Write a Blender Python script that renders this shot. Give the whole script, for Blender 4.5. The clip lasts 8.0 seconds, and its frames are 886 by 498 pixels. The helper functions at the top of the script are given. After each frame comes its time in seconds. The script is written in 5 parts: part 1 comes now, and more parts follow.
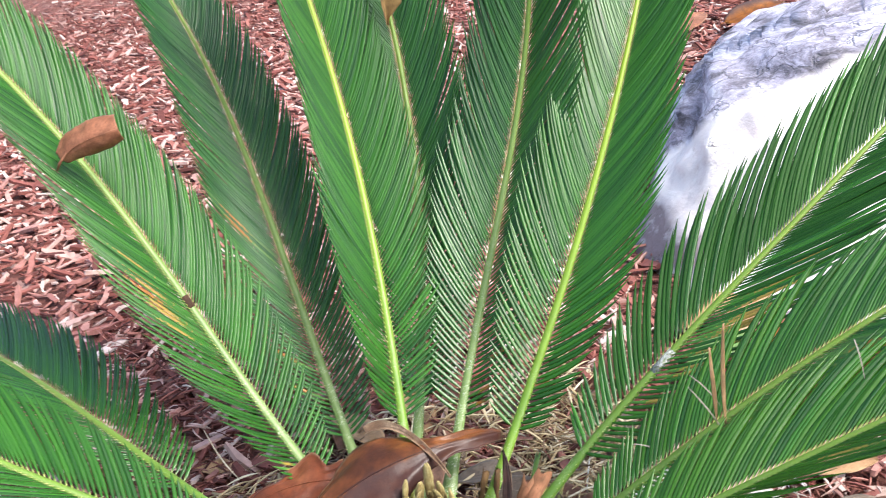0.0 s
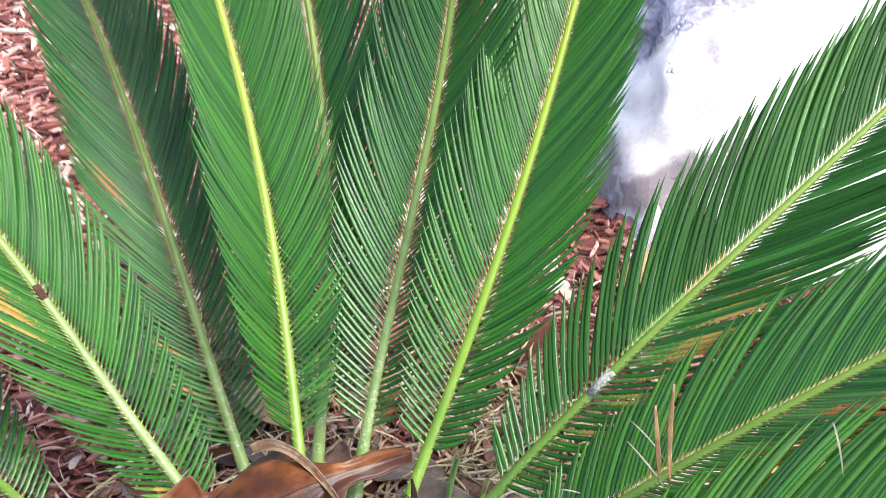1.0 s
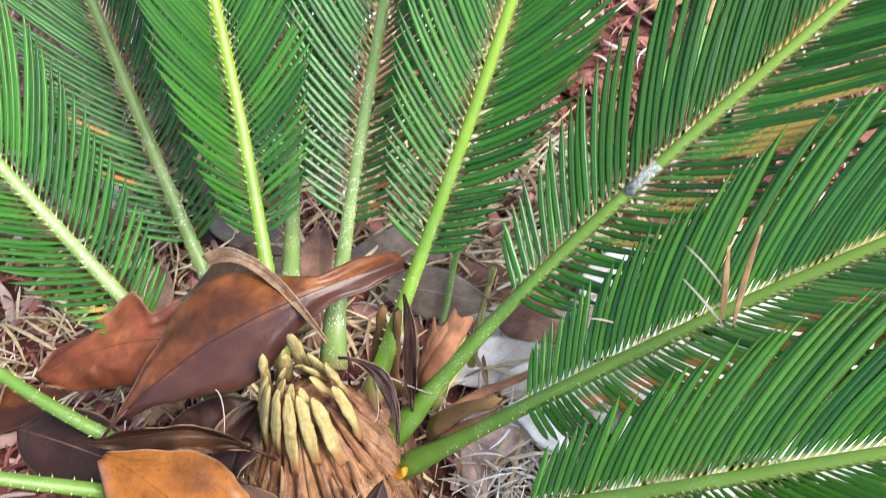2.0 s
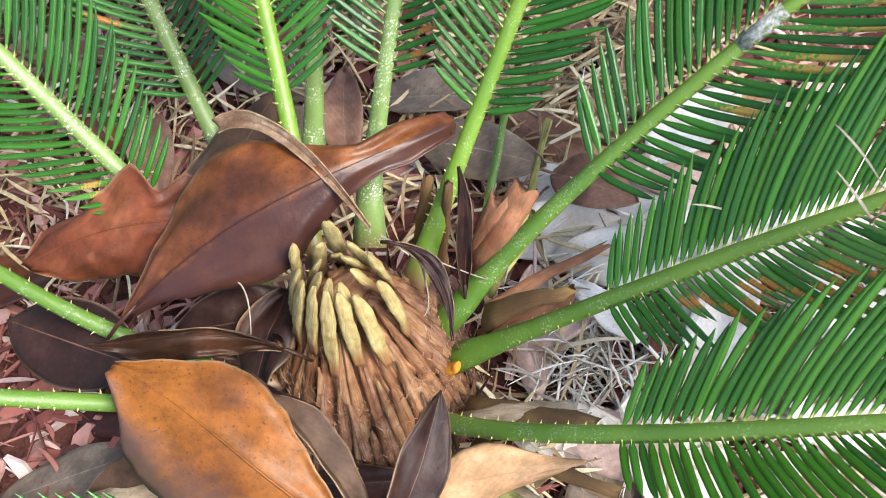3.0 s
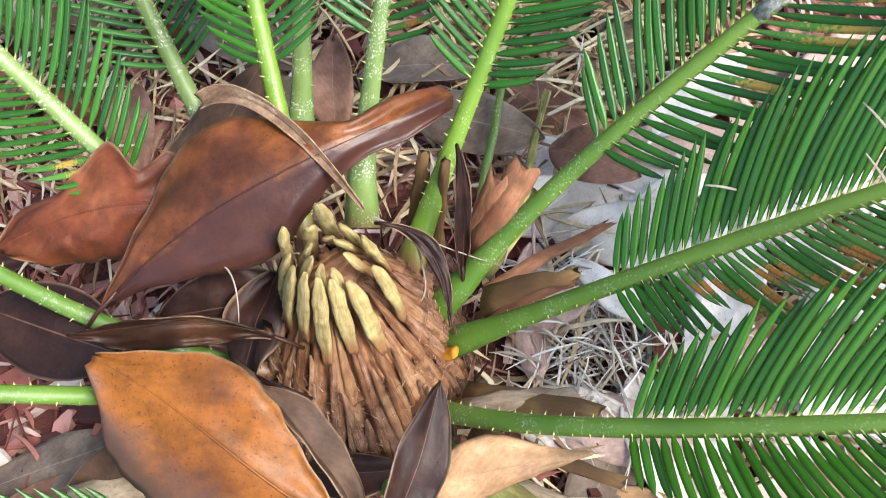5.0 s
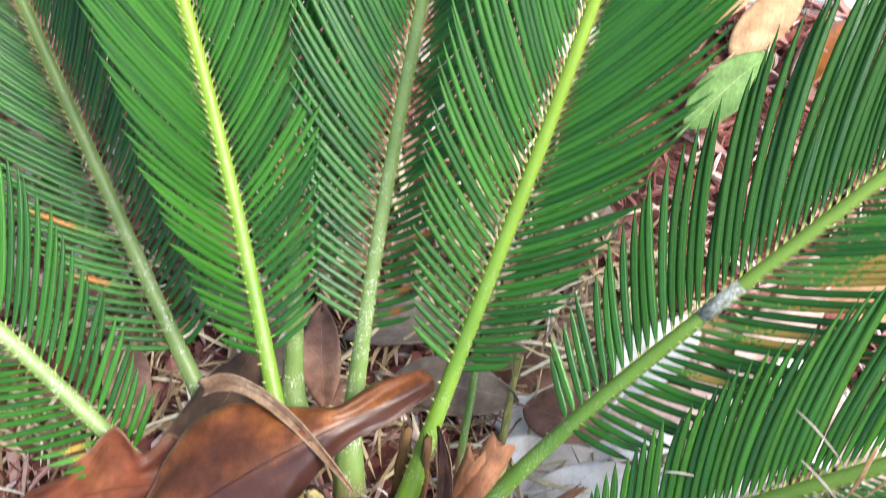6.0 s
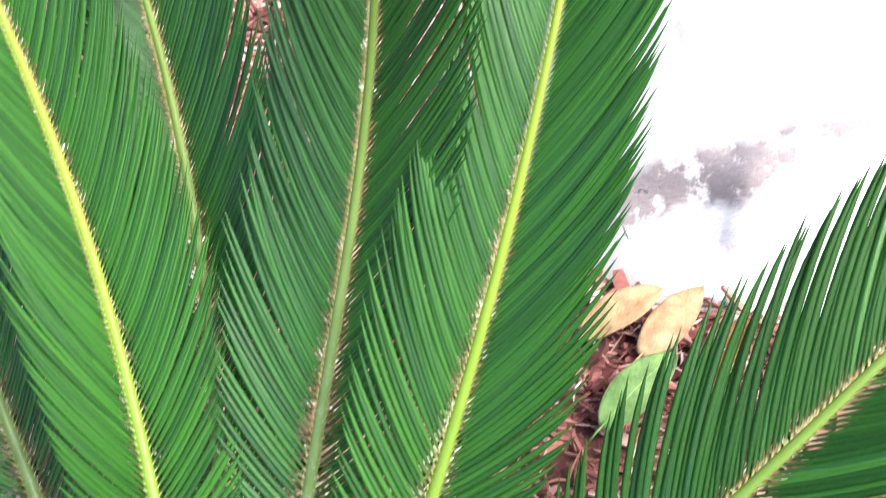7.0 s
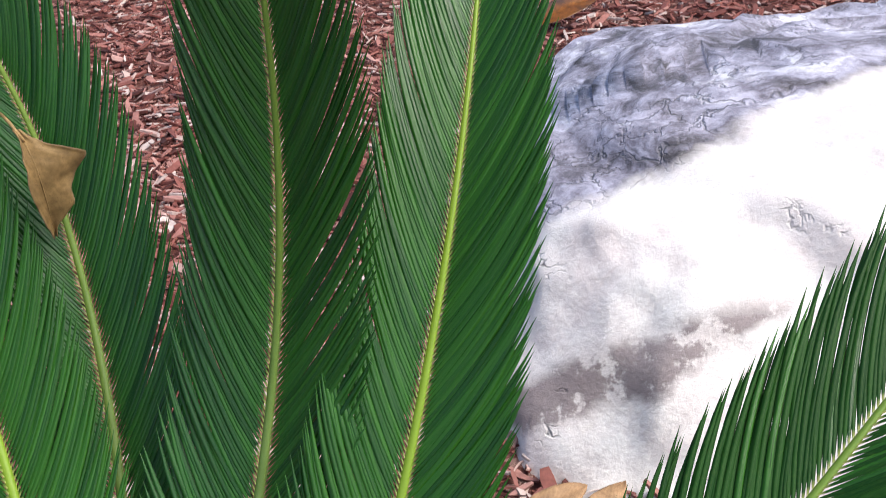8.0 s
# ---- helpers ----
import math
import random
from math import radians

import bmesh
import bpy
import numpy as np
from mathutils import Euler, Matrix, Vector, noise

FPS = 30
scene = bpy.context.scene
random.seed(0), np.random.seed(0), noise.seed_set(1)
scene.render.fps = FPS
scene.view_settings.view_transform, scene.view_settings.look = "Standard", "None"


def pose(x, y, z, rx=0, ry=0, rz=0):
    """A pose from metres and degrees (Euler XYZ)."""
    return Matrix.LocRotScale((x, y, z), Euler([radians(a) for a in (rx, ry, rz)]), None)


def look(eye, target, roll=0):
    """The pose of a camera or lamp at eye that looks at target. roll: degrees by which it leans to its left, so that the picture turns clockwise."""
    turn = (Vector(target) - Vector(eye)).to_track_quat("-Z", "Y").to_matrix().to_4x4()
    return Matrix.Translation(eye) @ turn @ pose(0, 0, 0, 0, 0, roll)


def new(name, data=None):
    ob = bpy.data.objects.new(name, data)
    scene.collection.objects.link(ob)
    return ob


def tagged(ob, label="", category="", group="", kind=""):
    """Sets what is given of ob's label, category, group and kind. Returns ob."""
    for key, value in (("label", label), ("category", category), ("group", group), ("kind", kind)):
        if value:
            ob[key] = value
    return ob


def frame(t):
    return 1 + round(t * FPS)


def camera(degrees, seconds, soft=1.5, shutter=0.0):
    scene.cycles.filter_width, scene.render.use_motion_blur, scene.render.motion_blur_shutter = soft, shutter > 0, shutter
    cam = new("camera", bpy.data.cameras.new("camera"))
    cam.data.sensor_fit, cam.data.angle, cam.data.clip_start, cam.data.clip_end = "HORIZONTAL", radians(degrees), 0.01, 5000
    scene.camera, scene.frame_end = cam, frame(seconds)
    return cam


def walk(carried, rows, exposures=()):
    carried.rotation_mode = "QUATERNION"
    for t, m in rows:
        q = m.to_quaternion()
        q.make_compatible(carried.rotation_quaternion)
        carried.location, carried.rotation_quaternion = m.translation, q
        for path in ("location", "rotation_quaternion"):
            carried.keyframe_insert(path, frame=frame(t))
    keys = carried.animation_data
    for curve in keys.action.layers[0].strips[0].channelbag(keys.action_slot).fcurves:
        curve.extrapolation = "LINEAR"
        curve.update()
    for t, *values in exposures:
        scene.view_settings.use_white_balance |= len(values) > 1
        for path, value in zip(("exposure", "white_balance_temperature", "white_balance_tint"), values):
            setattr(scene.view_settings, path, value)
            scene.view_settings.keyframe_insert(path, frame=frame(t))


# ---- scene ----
cam = camera(50.0, 8.0, soft=0.88, shutter=0.25)
PATH = [
    (0, (0.204, -0.782, 0.847), (-0.161, 1.005, 0.028), -7.1),
    (0.5, (0.193, -0.699, 0.884), (-0.076, 1.056, -0.036), -3.9),
    (1, (0.218, -0.556, 0.877), (-0.05, 1.104, -0.205), -4.8),
    (1.5, (0.203, -0.418, 0.85), (-0.021, 1.018, -0.524), -5.5),
    (2, (0.191, -0.348, 0.806), (-0.062, 0.865, -0.763), -7.7),
    (2.2, (0.177, -0.324, 0.795), (-0.063, 0.795, -0.845), -8.4),
    (3.3, (0.122, -0.225, 0.72), (-0.089, 0.557, -1.108), -10.9),
    (3.5, (0.123, -0.216, 0.715), (-0.094, 0.518, -1.132), -12.3),
    (4, (0.117, -0.215, 0.705), (-0.075, 0.513, -1.148), -10.9),
    (5.3, (0.115, -0.224, 0.726), (-0.061, 0.64, -1.07), -7.9),
    (5.5, (0.115, -0.216, 0.739), (-0.057, 0.713, -1.024), -7.2),
    (6, (0.114, -0.198, 0.794), (-0.024, 0.945, -0.841), -4.5),
    (6.5, (0.132, -0.207, 0.845), (0.005, 1.153, -0.615), -4.1),
    (7, (0.177, -0.207, 0.9), (0.081, 1.322, -0.386), -4.3),
    (7.5, (0.208, -0.219, 0.946), (0.19, 1.443, -0.166), -4.3),
    (8, (0.221, -0.237, 0.96), (0.241, 1.507, -0.019), -4.2),
]
walk(cam, [(t, look(eye, target, roll)) for t, eye, target, roll in PATH],
     exposures=[(0.0, 1.35), (2.0, 1.58), (3.5, 1.43), (5.5, 1.5), (6.0, 1.55), (6.5, 1.65), (7.0, 1.65), (7.5, 1.25), (8.0, 0.48)])

# ---- light: bright overcast daylight ----
world = bpy.data.worlds.new("sky")
scene.world = world
world.use_nodes = True
wn = world.node_tree.nodes
wl = world.node_tree.links
sky = wn.new("ShaderNodeTexSky")
sky.sky_type = "NISHITA"
sky.sun_disc = False
sky.sun_elevation = radians(54)
sky.sun_rotation = radians(111)
sky.air_density = 1.0
sky.dust_density = 3.0
wn["Background"].inputs["Strength"].default_value = 0.15
wl.new(sky.outputs["Color"], wn["Background"].inputs["Color"])
sun = new("sun", bpy.data.lights.new("sun", "SUN"))
sun.data.energy = 2.4
sun.data.angle = radians(24)
sun.data.color = (1.0, 0.96, 0.9)
sun.matrix_world = look((3.6, -1.4, 5.3), (0, 0, 0))


# ---- materials ----
def shader(name, rough=0.6, spec=0.5):
    m = bpy.data.materials.new(name)
    m.use_nodes = True
    b = m.node_tree.nodes["Principled BSDF"]
    b.inputs["Roughness"].default_value = rough
    b.inputs["Specular IOR Level"].default_value = spec
    return m, m.node_tree.nodes, m.node_tree.links, b


def ramp(nodes, stops):
    r = nodes.new("ShaderNodeValToRGB")
    e = r.color_ramp.elements
    while len(e) < len(stops):
        e.new(0.5)
    for k, (p, c) in enumerate(stops):
        e[k].position = p
        e[k].color = (*c, 1)
    return r


def noise_tex(nodes, links, scale, detail=4.0, coord="Object", stretch=None, rough=0.55):
    tc = nodes.new("ShaderNodeTexCoord")
    n = nodes.new("ShaderNodeTexNoise")
    n.inputs["Scale"].default_value = scale
    n.inputs["Detail"].default_value = detail
    n.inputs["Roughness"].default_value = rough
    src = tc.outputs[coord]
    if stretch:
        mp = nodes.new("ShaderNodeMapping")
        mp.inputs["Scale"].default_value = stretch
        links.new(src, mp.inputs["Vector"])
        src = mp.outputs["Vector"]
    links.new(src, n.inputs["Vector"])
    return n


def mixed(nodes, links, fac, a, b, kind="MIX"):
    m = nodes.new("ShaderNodeMix")
    m.data_type = "RGBA"
    m.blend_type = kind
    for v, i in ((fac, 0), (a, 6), (b, 7)):
        if hasattr(v, "links"):
            links.new(v, m.inputs[i])
        elif isinstance(v, tuple):
            m.inputs[i].default_value = (*v, 1)
        else:
            m.inputs[i].default_value = v
    return m.outputs[2]


def bumped(nodes, links, b, height, strength, distance=0.002):
    bp = nodes.new("ShaderNodeBump")
    bp.inputs["Strength"].default_value = strength
    bp.inputs["Distance"].default_value = distance
    links.new(height, bp.inputs["Height"])
    links.new(bp.outputs["Normal"], b.inputs["Normal"])


def leaflet_material(name, dark, light, yellow=0.0, burnt=None, gloss=0.42):
    m, n, l, b = shader(name, 0.34 - 0.16 * gloss, 0.16 + 0.65 * gloss)
    info = n.new("ShaderNodeObjectInfo")
    tone = ramp(n, [(0.0, dark), (1.0, light)])
    l.new(info.outputs["Random"], tone.inputs["Fac"])
    blotch = noise_tex(n, l, 60, 3)
    spots = ramp(n, [(0.52, (0, 0, 0)), (0.75, (1, 1, 1))])
    l.new(blotch.outputs["Fac"], spots.inputs["Fac"])
    mul = n.new("ShaderNodeMath")
    mul.operation = "MULTIPLY"
    mul.inputs[1].default_value = 0.18 + yellow
    l.new(spots.outputs["Color"], mul.inputs[0])
    col = mixed(n, l, mul.outputs[0], tone.outputs["Color"], (0.10, 0.16, 0.03))
    # pale attachment at the foot of each leaflet
    tc = n.new("ShaderNodeTexCoord")
    sep = n.new("ShaderNodeSeparateXYZ")
    l.new(tc.outputs["UV"], sep.inputs[0])
    foot = ramp(n, [(0.0, (1, 1, 1)), (0.035, (0, 0, 0))])
    l.new(sep.outputs["X"], foot.inputs["Fac"])
    col = mixed(n, l, foot.outputs["Color"], col, (0.42, 0.44, 0.14))
    rib = ramp(n, [(0.485, (0, 0, 0)), (0.5, (0.3, 0.3, 0.3)), (0.515, (0, 0, 0))])
    l.new(sep.outputs["Y"], rib.inputs["Fac"])
    col = mixed(n, l, rib.outputs["Color"], col, (0.10, 0.22, 0.04))
    if burnt:
        low, high, c1, c2 = burnt
        wob = noise_tex(n, l, 40, 3)
        sm = n.new("ShaderNodeMath")
        sm.operation = "MULTIPLY_ADD"
        sm.inputs[1].default_value = 0.7
        l.new(wob.outputs["Fac"], sm.inputs[0])
        l.new(sep.outputs["X"], sm.inputs[2])
        zone = ramp(n, [(low, (0, 0, 0)), (low + 0.08, (1, 1, 1)), (high, (1, 1, 1)), (min(1.0, high + 0.08), (0, 0, 0))])
        l.new(sm.outputs[0], zone.inputs["Fac"])
        col = mixed(n, l, zone.outputs["Color"], col, mixed(n, l, wob.outputs["Fac"], c1, c2))
    l.new(col, b.inputs["Base Color"])
    tr = n.new("ShaderNodeBsdfTranslucent")
    l.new(mixed(n, l, 0.5, col, (0.05, 0.36, 0.006)), tr.inputs["Color"])
    mx = n.new("ShaderNodeMixShader")
    mx.inputs[0].default_value = 0.05 + 0.25 * gloss
    l.new(b.outputs[0], mx.inputs[1])
    l.new(tr.outputs[0], mx.inputs[2])
    l.new(mx.outputs[0], n["Material Output"].inputs["Surface"])
    fine = noise_tex(n, l, 900, 2, "UV", (1, 40, 1))
    bumped(n, l, b, fine.outputs["Fac"], 0.15, 0.0006)
    return m


def stalk_material(name, low, high, fuzz, upper=(0.15, 0.25, 0.03)):
    m, n, l, b = shader(name, 0.42, 0.5)
    t1 = noise_tex(n, l, 25, 4)
    tone = ramp(n, [(0.3, low), (0.7, high)])
    l.new(t1.outputs["Fac"], tone.inputs["Fac"])
    t2 = noise_tex(n, l, 620, 6, rough=0.7)
    speck = ramp(n, [(0.54, (0, 0, 0)), (0.60, (1, 1, 1))])
    l.new(t2.outputs["Fac"], speck.inputs["Fac"])
    # fuzz only on the lowest part, which the UV's x gives as metres from the foot
    tc = n.new("ShaderNodeTexCoord")
    sep = n.new("ShaderNodeSeparateXYZ")
    l.new(tc.outputs["UV"], sep.inputs[0])
    low_part = ramp(n, [(0.16, (1, 1, 1)), (0.46, (0, 0, 0))])
    l.new(sep.outputs["X"], low_part.inputs["Fac"])
    clump = noise_tex(n, l, 70, 3)
    where = ramp(n, [(0.46, (0.04, 0.04, 0.04)), (0.60, (1, 1, 1))])
    l.new(clump.outputs["Fac"], where.inputs["Fac"])
    c = n.new("ShaderNodeMath")
    c.operation = "MULTIPLY"
    l.new(speck.outputs["Color"], c.inputs[0])
    l.new(where.outputs["Color"], c.inputs[1])
    f = n.new("ShaderNodeMath")
    f.operation = "MULTIPLY"
    l.new(low_part.outputs["Color"], f.inputs[0])
    l.new(c.outputs[0], f.inputs[1])
    f2 = n.new("ShaderNodeMath")
    f2.operation = "MULTIPLY"
    f2.inputs[1].default_value = fuzz
    l.new(f.outputs[0], f2.inputs[0])
    # yellower towards the leaflets
    high_part = ramp(n, [(0.22, (0, 0, 0)), (0.55, (1, 1, 1))] if fuzz < 0.7 else [(0.40, (0, 0, 0)), (0.75, (1, 1, 1))])
    l.new(sep.outputs["X"], high_part.inputs["Fac"])
    body = mixed(n, l, high_part.outputs["Color"], tone.outputs["Color"], upper)
    col = mixed(n, l, f2.outputs[0], body, (0.62, 0.64, 0.55))
    l.new(col, b.inputs["Base Color"])
    b.inputs["Subsurface Weight"].default_value = 0.0
    bumped(n, l, b, t2.outputs["Fac"], 0.25, 0.001)
    return m


def dry_material(name, stops, scale=30, rough=0.6, spots=(0.05, 0.03, 0.02), spot_at=0.66, bump=0.5, vein=None, spec=0.22):
    """Dry leaf, wool, chip or straw: mottled tones, dark flecks and fine relief."""
    m, n, l, b = shader(name, rough, spec)
    t1 = noise_tex(n, l, scale, 5)
    tone = ramp(n, stops)
    l.new(t1.outputs["Fac"], tone.inputs["Fac"])
    t2 = noise_tex(n, l, scale * 9, 4, rough=0.65)
    sp = ramp(n, [(spot_at, (0, 0, 0)), (spot_at + 0.08, (1, 1, 1))])
    l.new(t2.outputs["Fac"], sp.inputs["Fac"])
    k = n.new("ShaderNodeMath")
    k.operation = "MULTIPLY"
    k.inputs[1].default_value = 0.6
    l.new(sp.outputs["Color"], k.inputs[0])
    col = mixed(n, l, k.outputs[0], tone.outputs["Color"], spots)
    if vein:
        tc = n.new("ShaderNodeTexCoord")
        sep = n.new("ShaderNodeSeparateXYZ")
        l.new(tc.outputs["UV"], sep.inputs[0])
        rib = ramp(n, [(0.488, (0, 0, 0)), (0.5, (0.7, 0.7, 0.7)), (0.512, (0, 0, 0))])
        l.new(sep.outputs["Y"], rib.inputs["Fac"])
        col = mixed(n, l, rib.outputs["Color"], col, vein)
        edge = ramp(n, [(0.0, (1, 1, 1)), (0.035, (0, 0, 0)), (0.965, (0, 0, 0)), (1.0, (1, 1, 1))])
        l.new(sep.outputs["Y"], edge.inputs["Fac"])
        worn = n.new("ShaderNodeMath")
        worn.operation = "MULTIPLY"
        l.new(edge.outputs["Color"], worn.inputs[0])
        l.new(t1.outputs["Fac"], worn.inputs[1])
        col = mixed(n, l, worn.outputs[0], col, (0.30, 0.21, 0.13))
        # faint side veins and pale worn patches
        wv = n.new("ShaderNodeTexWave")
        wv.inputs["Scale"].default_value = 5.0
        wv.inputs["Distortion"].default_value = 7.0
        wv.inputs["Detail"].default_value = 2
        mp = n.new("ShaderNodeMapping")
        mp.inputs["Rotation"].default_value = (0, 0, radians(28))
        l.new(tc.outputs["UV"], mp.inputs["Vector"])
        l.new(mp.outputs["Vector"], wv.inputs["Vector"])
        col = mixed(n, l, 0.05, col, wv.outputs["Color"], "OVERLAY")
        t3 = noise_tex(n, l, scale * 3.3, 6, rough=0.7)
        blot = ramp(n, [(0.34, (0.08, 0.08, 0.08)), (0.66, (0.86, 0.86, 0.86))])
        l.new(t3.outputs["Fac"], blot.inputs["Fac"])
        col = mixed(n, l, 0.42, col, blot.outputs["Color"], "OVERLAY")
        spot = n.new("ShaderNodeTexVoronoi")
        spot.inputs["Scale"].default_value = 75.0
        ob_at = n.new("ShaderNodeTexCoord")
        l.new(mixed(n, l, 0.006, ob_at.outputs["Object"], t2.outputs["Color"], "ADD"), spot.inputs["Vector"])
        disc = ramp(n, [(0.16, (1, 1, 1)), (0.30, (0, 0, 0))])
        l.new(spot.outputs["Distance"], disc.inputs["Fac"])
        some = ramp(n, [(0.70, (0, 0, 0)), (0.76, (1, 1, 1))])
        l.new(spot.outputs["Color"], some.inputs["Fac"])
        pick = n.new("ShaderNodeMath")
        pick.operation = "MULTIPLY"
        l.new(disc.outputs["Color"], pick.inputs[0])
        l.new(some.outputs["Color"], pick.inputs[1])
        faint = n.new("ShaderNodeMath")
        faint.operation = "MULTIPLY"
        faint.inputs[1].default_value = 0.4
        l.new(pick.outputs[0], faint.inputs[0])
        col = mixed(n, l, faint.outputs[0], col, stops[-1][1])
        t4 = noise_tex(n, l, 620, 4, rough=0.7)
        dust = ramp(n, [(0.61, (0, 0, 0)), (0.65, (0.8, 0.8, 0.8))])
        l.new(t4.outputs["Fac"], dust.inputs["Fac"])
        col = mixed(n, l, dust.outputs["Color"], col, spots)
    l.new(col, b.inputs["Base Color"])
    bumped(n, l, b, t2.outputs["Fac"], bump, 0.0015)
    return m


def two_toned(m, colour, start, end, flip=False):
    """One edge of a leaf turned another colour, with a ragged border, by the UV's y across the blade."""
    n, l = m.node_tree.nodes, m.node_tree.links
    b = n["Principled BSDF"]
    old = b.inputs["Base Color"].links[0].from_socket
    tc = n.new("ShaderNodeTexCoord")
    sep = n.new("ShaderNodeSeparateXYZ")
    l.new(tc.outputs["UV"], sep.inputs[0])
    wob = noise_tex(n, l, 45, 6, rough=0.7)
    add = n.new("ShaderNodeMath")
    add.operation = "MULTIPLY_ADD"
    add.inputs[1].default_value = 0.4
    l.new(wob.outputs["Fac"], add.inputs[0])
    side = n.new("ShaderNodeMath")
    side.operation = "SUBTRACT"
    side.inputs[0].default_value = 1.0
    l.new(sep.outputs["Y"], side.inputs[1])
    l.new(side.outputs[0] if flip else sep.outputs["Y"], add.inputs[2])
    r = ramp(n, [(start, (1, 1, 1)), (end, (0, 0, 0))])
    l.new(add.outputs[0], r.inputs["Fac"])
    k = n.new("ShaderNodeMath")
    k.operation = "MULTIPLY"
    k.inputs[1].default_value = 0.8
    l.new(r.outputs["Color"], k.inputs[0])
    l.new(mixed(n, l, k.outputs[0], old, colour), b.inputs["Base Color"])


def island_material(name, stops, rough=0.8, scale=80, bump=0.5):
    """Loose small pieces that each take a tone of their own."""
    m, n, l, b = shader(name, rough, 0.3)
    geo = n.new("ShaderNodeNewGeometry")
    tone = ramp(n, stops)
    l.new(geo.outputs["Random Per Island"], tone.inputs["Fac"])
    t = noise_tex(n, l, scale, 5)
    col = mixed(n, l, 0.55, tone.outputs["Color"], t.outputs["Fac"], "OVERLAY")
    l.new(col, b.inputs["Base Color"])
    bumped(n, l, b, t.outputs["Fac"], bump, 0.003)
    return m


LEAFLET = leaflet_material("leaflet_green", (0.008, 0.056, 0.007), (0.030, 0.134, 0.012))
# darker, matt copy of the leaflet green: shade on one frond painted in
LEAFLET_SHADED = leaflet_material("leaflet_shaded_green", (0.006, 0.042, 0.006), (0.015, 0.070, 0.009), gloss=0.0)
LEAFLET_SHADED.node_tree.nodes["Principled BSDF"].inputs["Roughness"].default_value = 0.5
LEAFLET_FRESH = leaflet_material("leaflet_yellow_green", (0.013, 0.072, 0.004), (0.034, 0.128, 0.007), 0.06)
LEAFLET_DULL = leaflet_material("leaflet_dark_green", (0.007, 0.050, 0.010), (0.024, 0.114, 0.016))
LEAFLET_BROWN = leaflet_material("leaflet_browned", (0.03, 0.10, 0.02), (0.06, 0.16, 0.03), 0.3, (0.72, 1.0, (0.16, 0.05, 0.015), (0.42, 0.17, 0.03)))
LEAFLET_YELLOW = leaflet_material("leaflet_yellowed", (0.03, 0.12, 0.02), (0.06, 0.18, 0.03), 0.4, (0.60, 0.85, (0.34, 0.27, 0.05), (0.28, 0.14, 0.04)))
STALK = stalk_material("stalk_yellow_green", (0.052, 0.125, 0.011), (0.092, 0.18, 0.020), 0.3)
STALK_BRIGHT = stalk_material("stalk_bright_green", (0.085, 0.18, 0.012), (0.14, 0.25, 0.022), 0.3, (0.21, 0.33, 0.02))
STALK_FUZZY = stalk_material("stalk_grey_green", (0.10, 0.175, 0.04), (0.17, 0.255, 0.075), 1.0)
SPINE = dry_material("spine_tip", [(0.3, (0.30, 0.34, 0.10)), (0.7, (0.50, 0.47, 0.25))], 200, 0.5, (0.4, 0.3, 0.12))
SCAR = dry_material("white_scale", [(0.35, (0.20, 0.26, 0.14)), (0.5, (0.42, 0.44, 0.44)), (0.65, (0.66, 0.67, 0.69))], 420, 0.8, (0.10, 0.16, 0.05), 0.52, 1.0)
WOOL = dry_material("brown_wool", [(0.25, (0.11, 0.045, 0.022)), (0.5, (0.26, 0.13, 0.075)), (0.75, (0.42, 0.255, 0.17))], 90, 0.6, (0.08, 0.04, 0.02), 0.62, 1.0, None, 0.45)
WOOL_RUST = dry_material("rust_wool", [(0.25, (0.10, 0.042, 0.02)), (0.5, (0.22, 0.10, 0.045)), (0.75, (0.36, 0.20, 0.10))], 80, 0.6, (0.06, 0.03, 0.02), 0.62, 1.0, None, 0.45)
WOOL_TAN = dry_material("tan_wool", [(0.25, (0.17, 0.08, 0.035)), (0.5, (0.32, 0.175, 0.09)), (0.75, (0.46, 0.30, 0.18))], 90, 0.55, (0.12, 0.06, 0.03), 0.64, 1.0, None, 0.45)
WOOL_DARK = dry_material("dark_wool", [(0.3, (0.05, 0.028, 0.018)), (0.7, (0.16, 0.09, 0.055))], 50, 0.9, (0.03, 0.02, 0.015), 0.6, 1.0)
SPIRE = dry_material("cream_bud", [(0.25, (0.20, 0.14, 0.055)), (0.42, (0.31, 0.255, 0.105)), (0.75, (0.43, 0.375, 0.18))], 160, 0.8, (0.25, 0.15, 0.06), 0.62, 0.8)


def browned_foot(m, colour, start, end):
    """Turns a material to another colour towards the foot, by the metres along that the UV's x holds."""
    n, l = m.node_tree.nodes, m.node_tree.links
    b = n["Principled BSDF"]
    old = b.inputs["Base Color"].links[0].from_socket
    tc = n.new("ShaderNodeTexCoord")
    sep = n.new("ShaderNodeSeparateXYZ")
    l.new(tc.outputs["UV"], sep.inputs[0])
    r = ramp(n, [(start, (1, 1, 1)), (end, (0, 0, 0))])
    l.new(sep.outputs["X"], r.inputs["Fac"])
    l.new(mixed(n, l, r.outputs["Color"], old, colour), b.inputs["Base Color"])


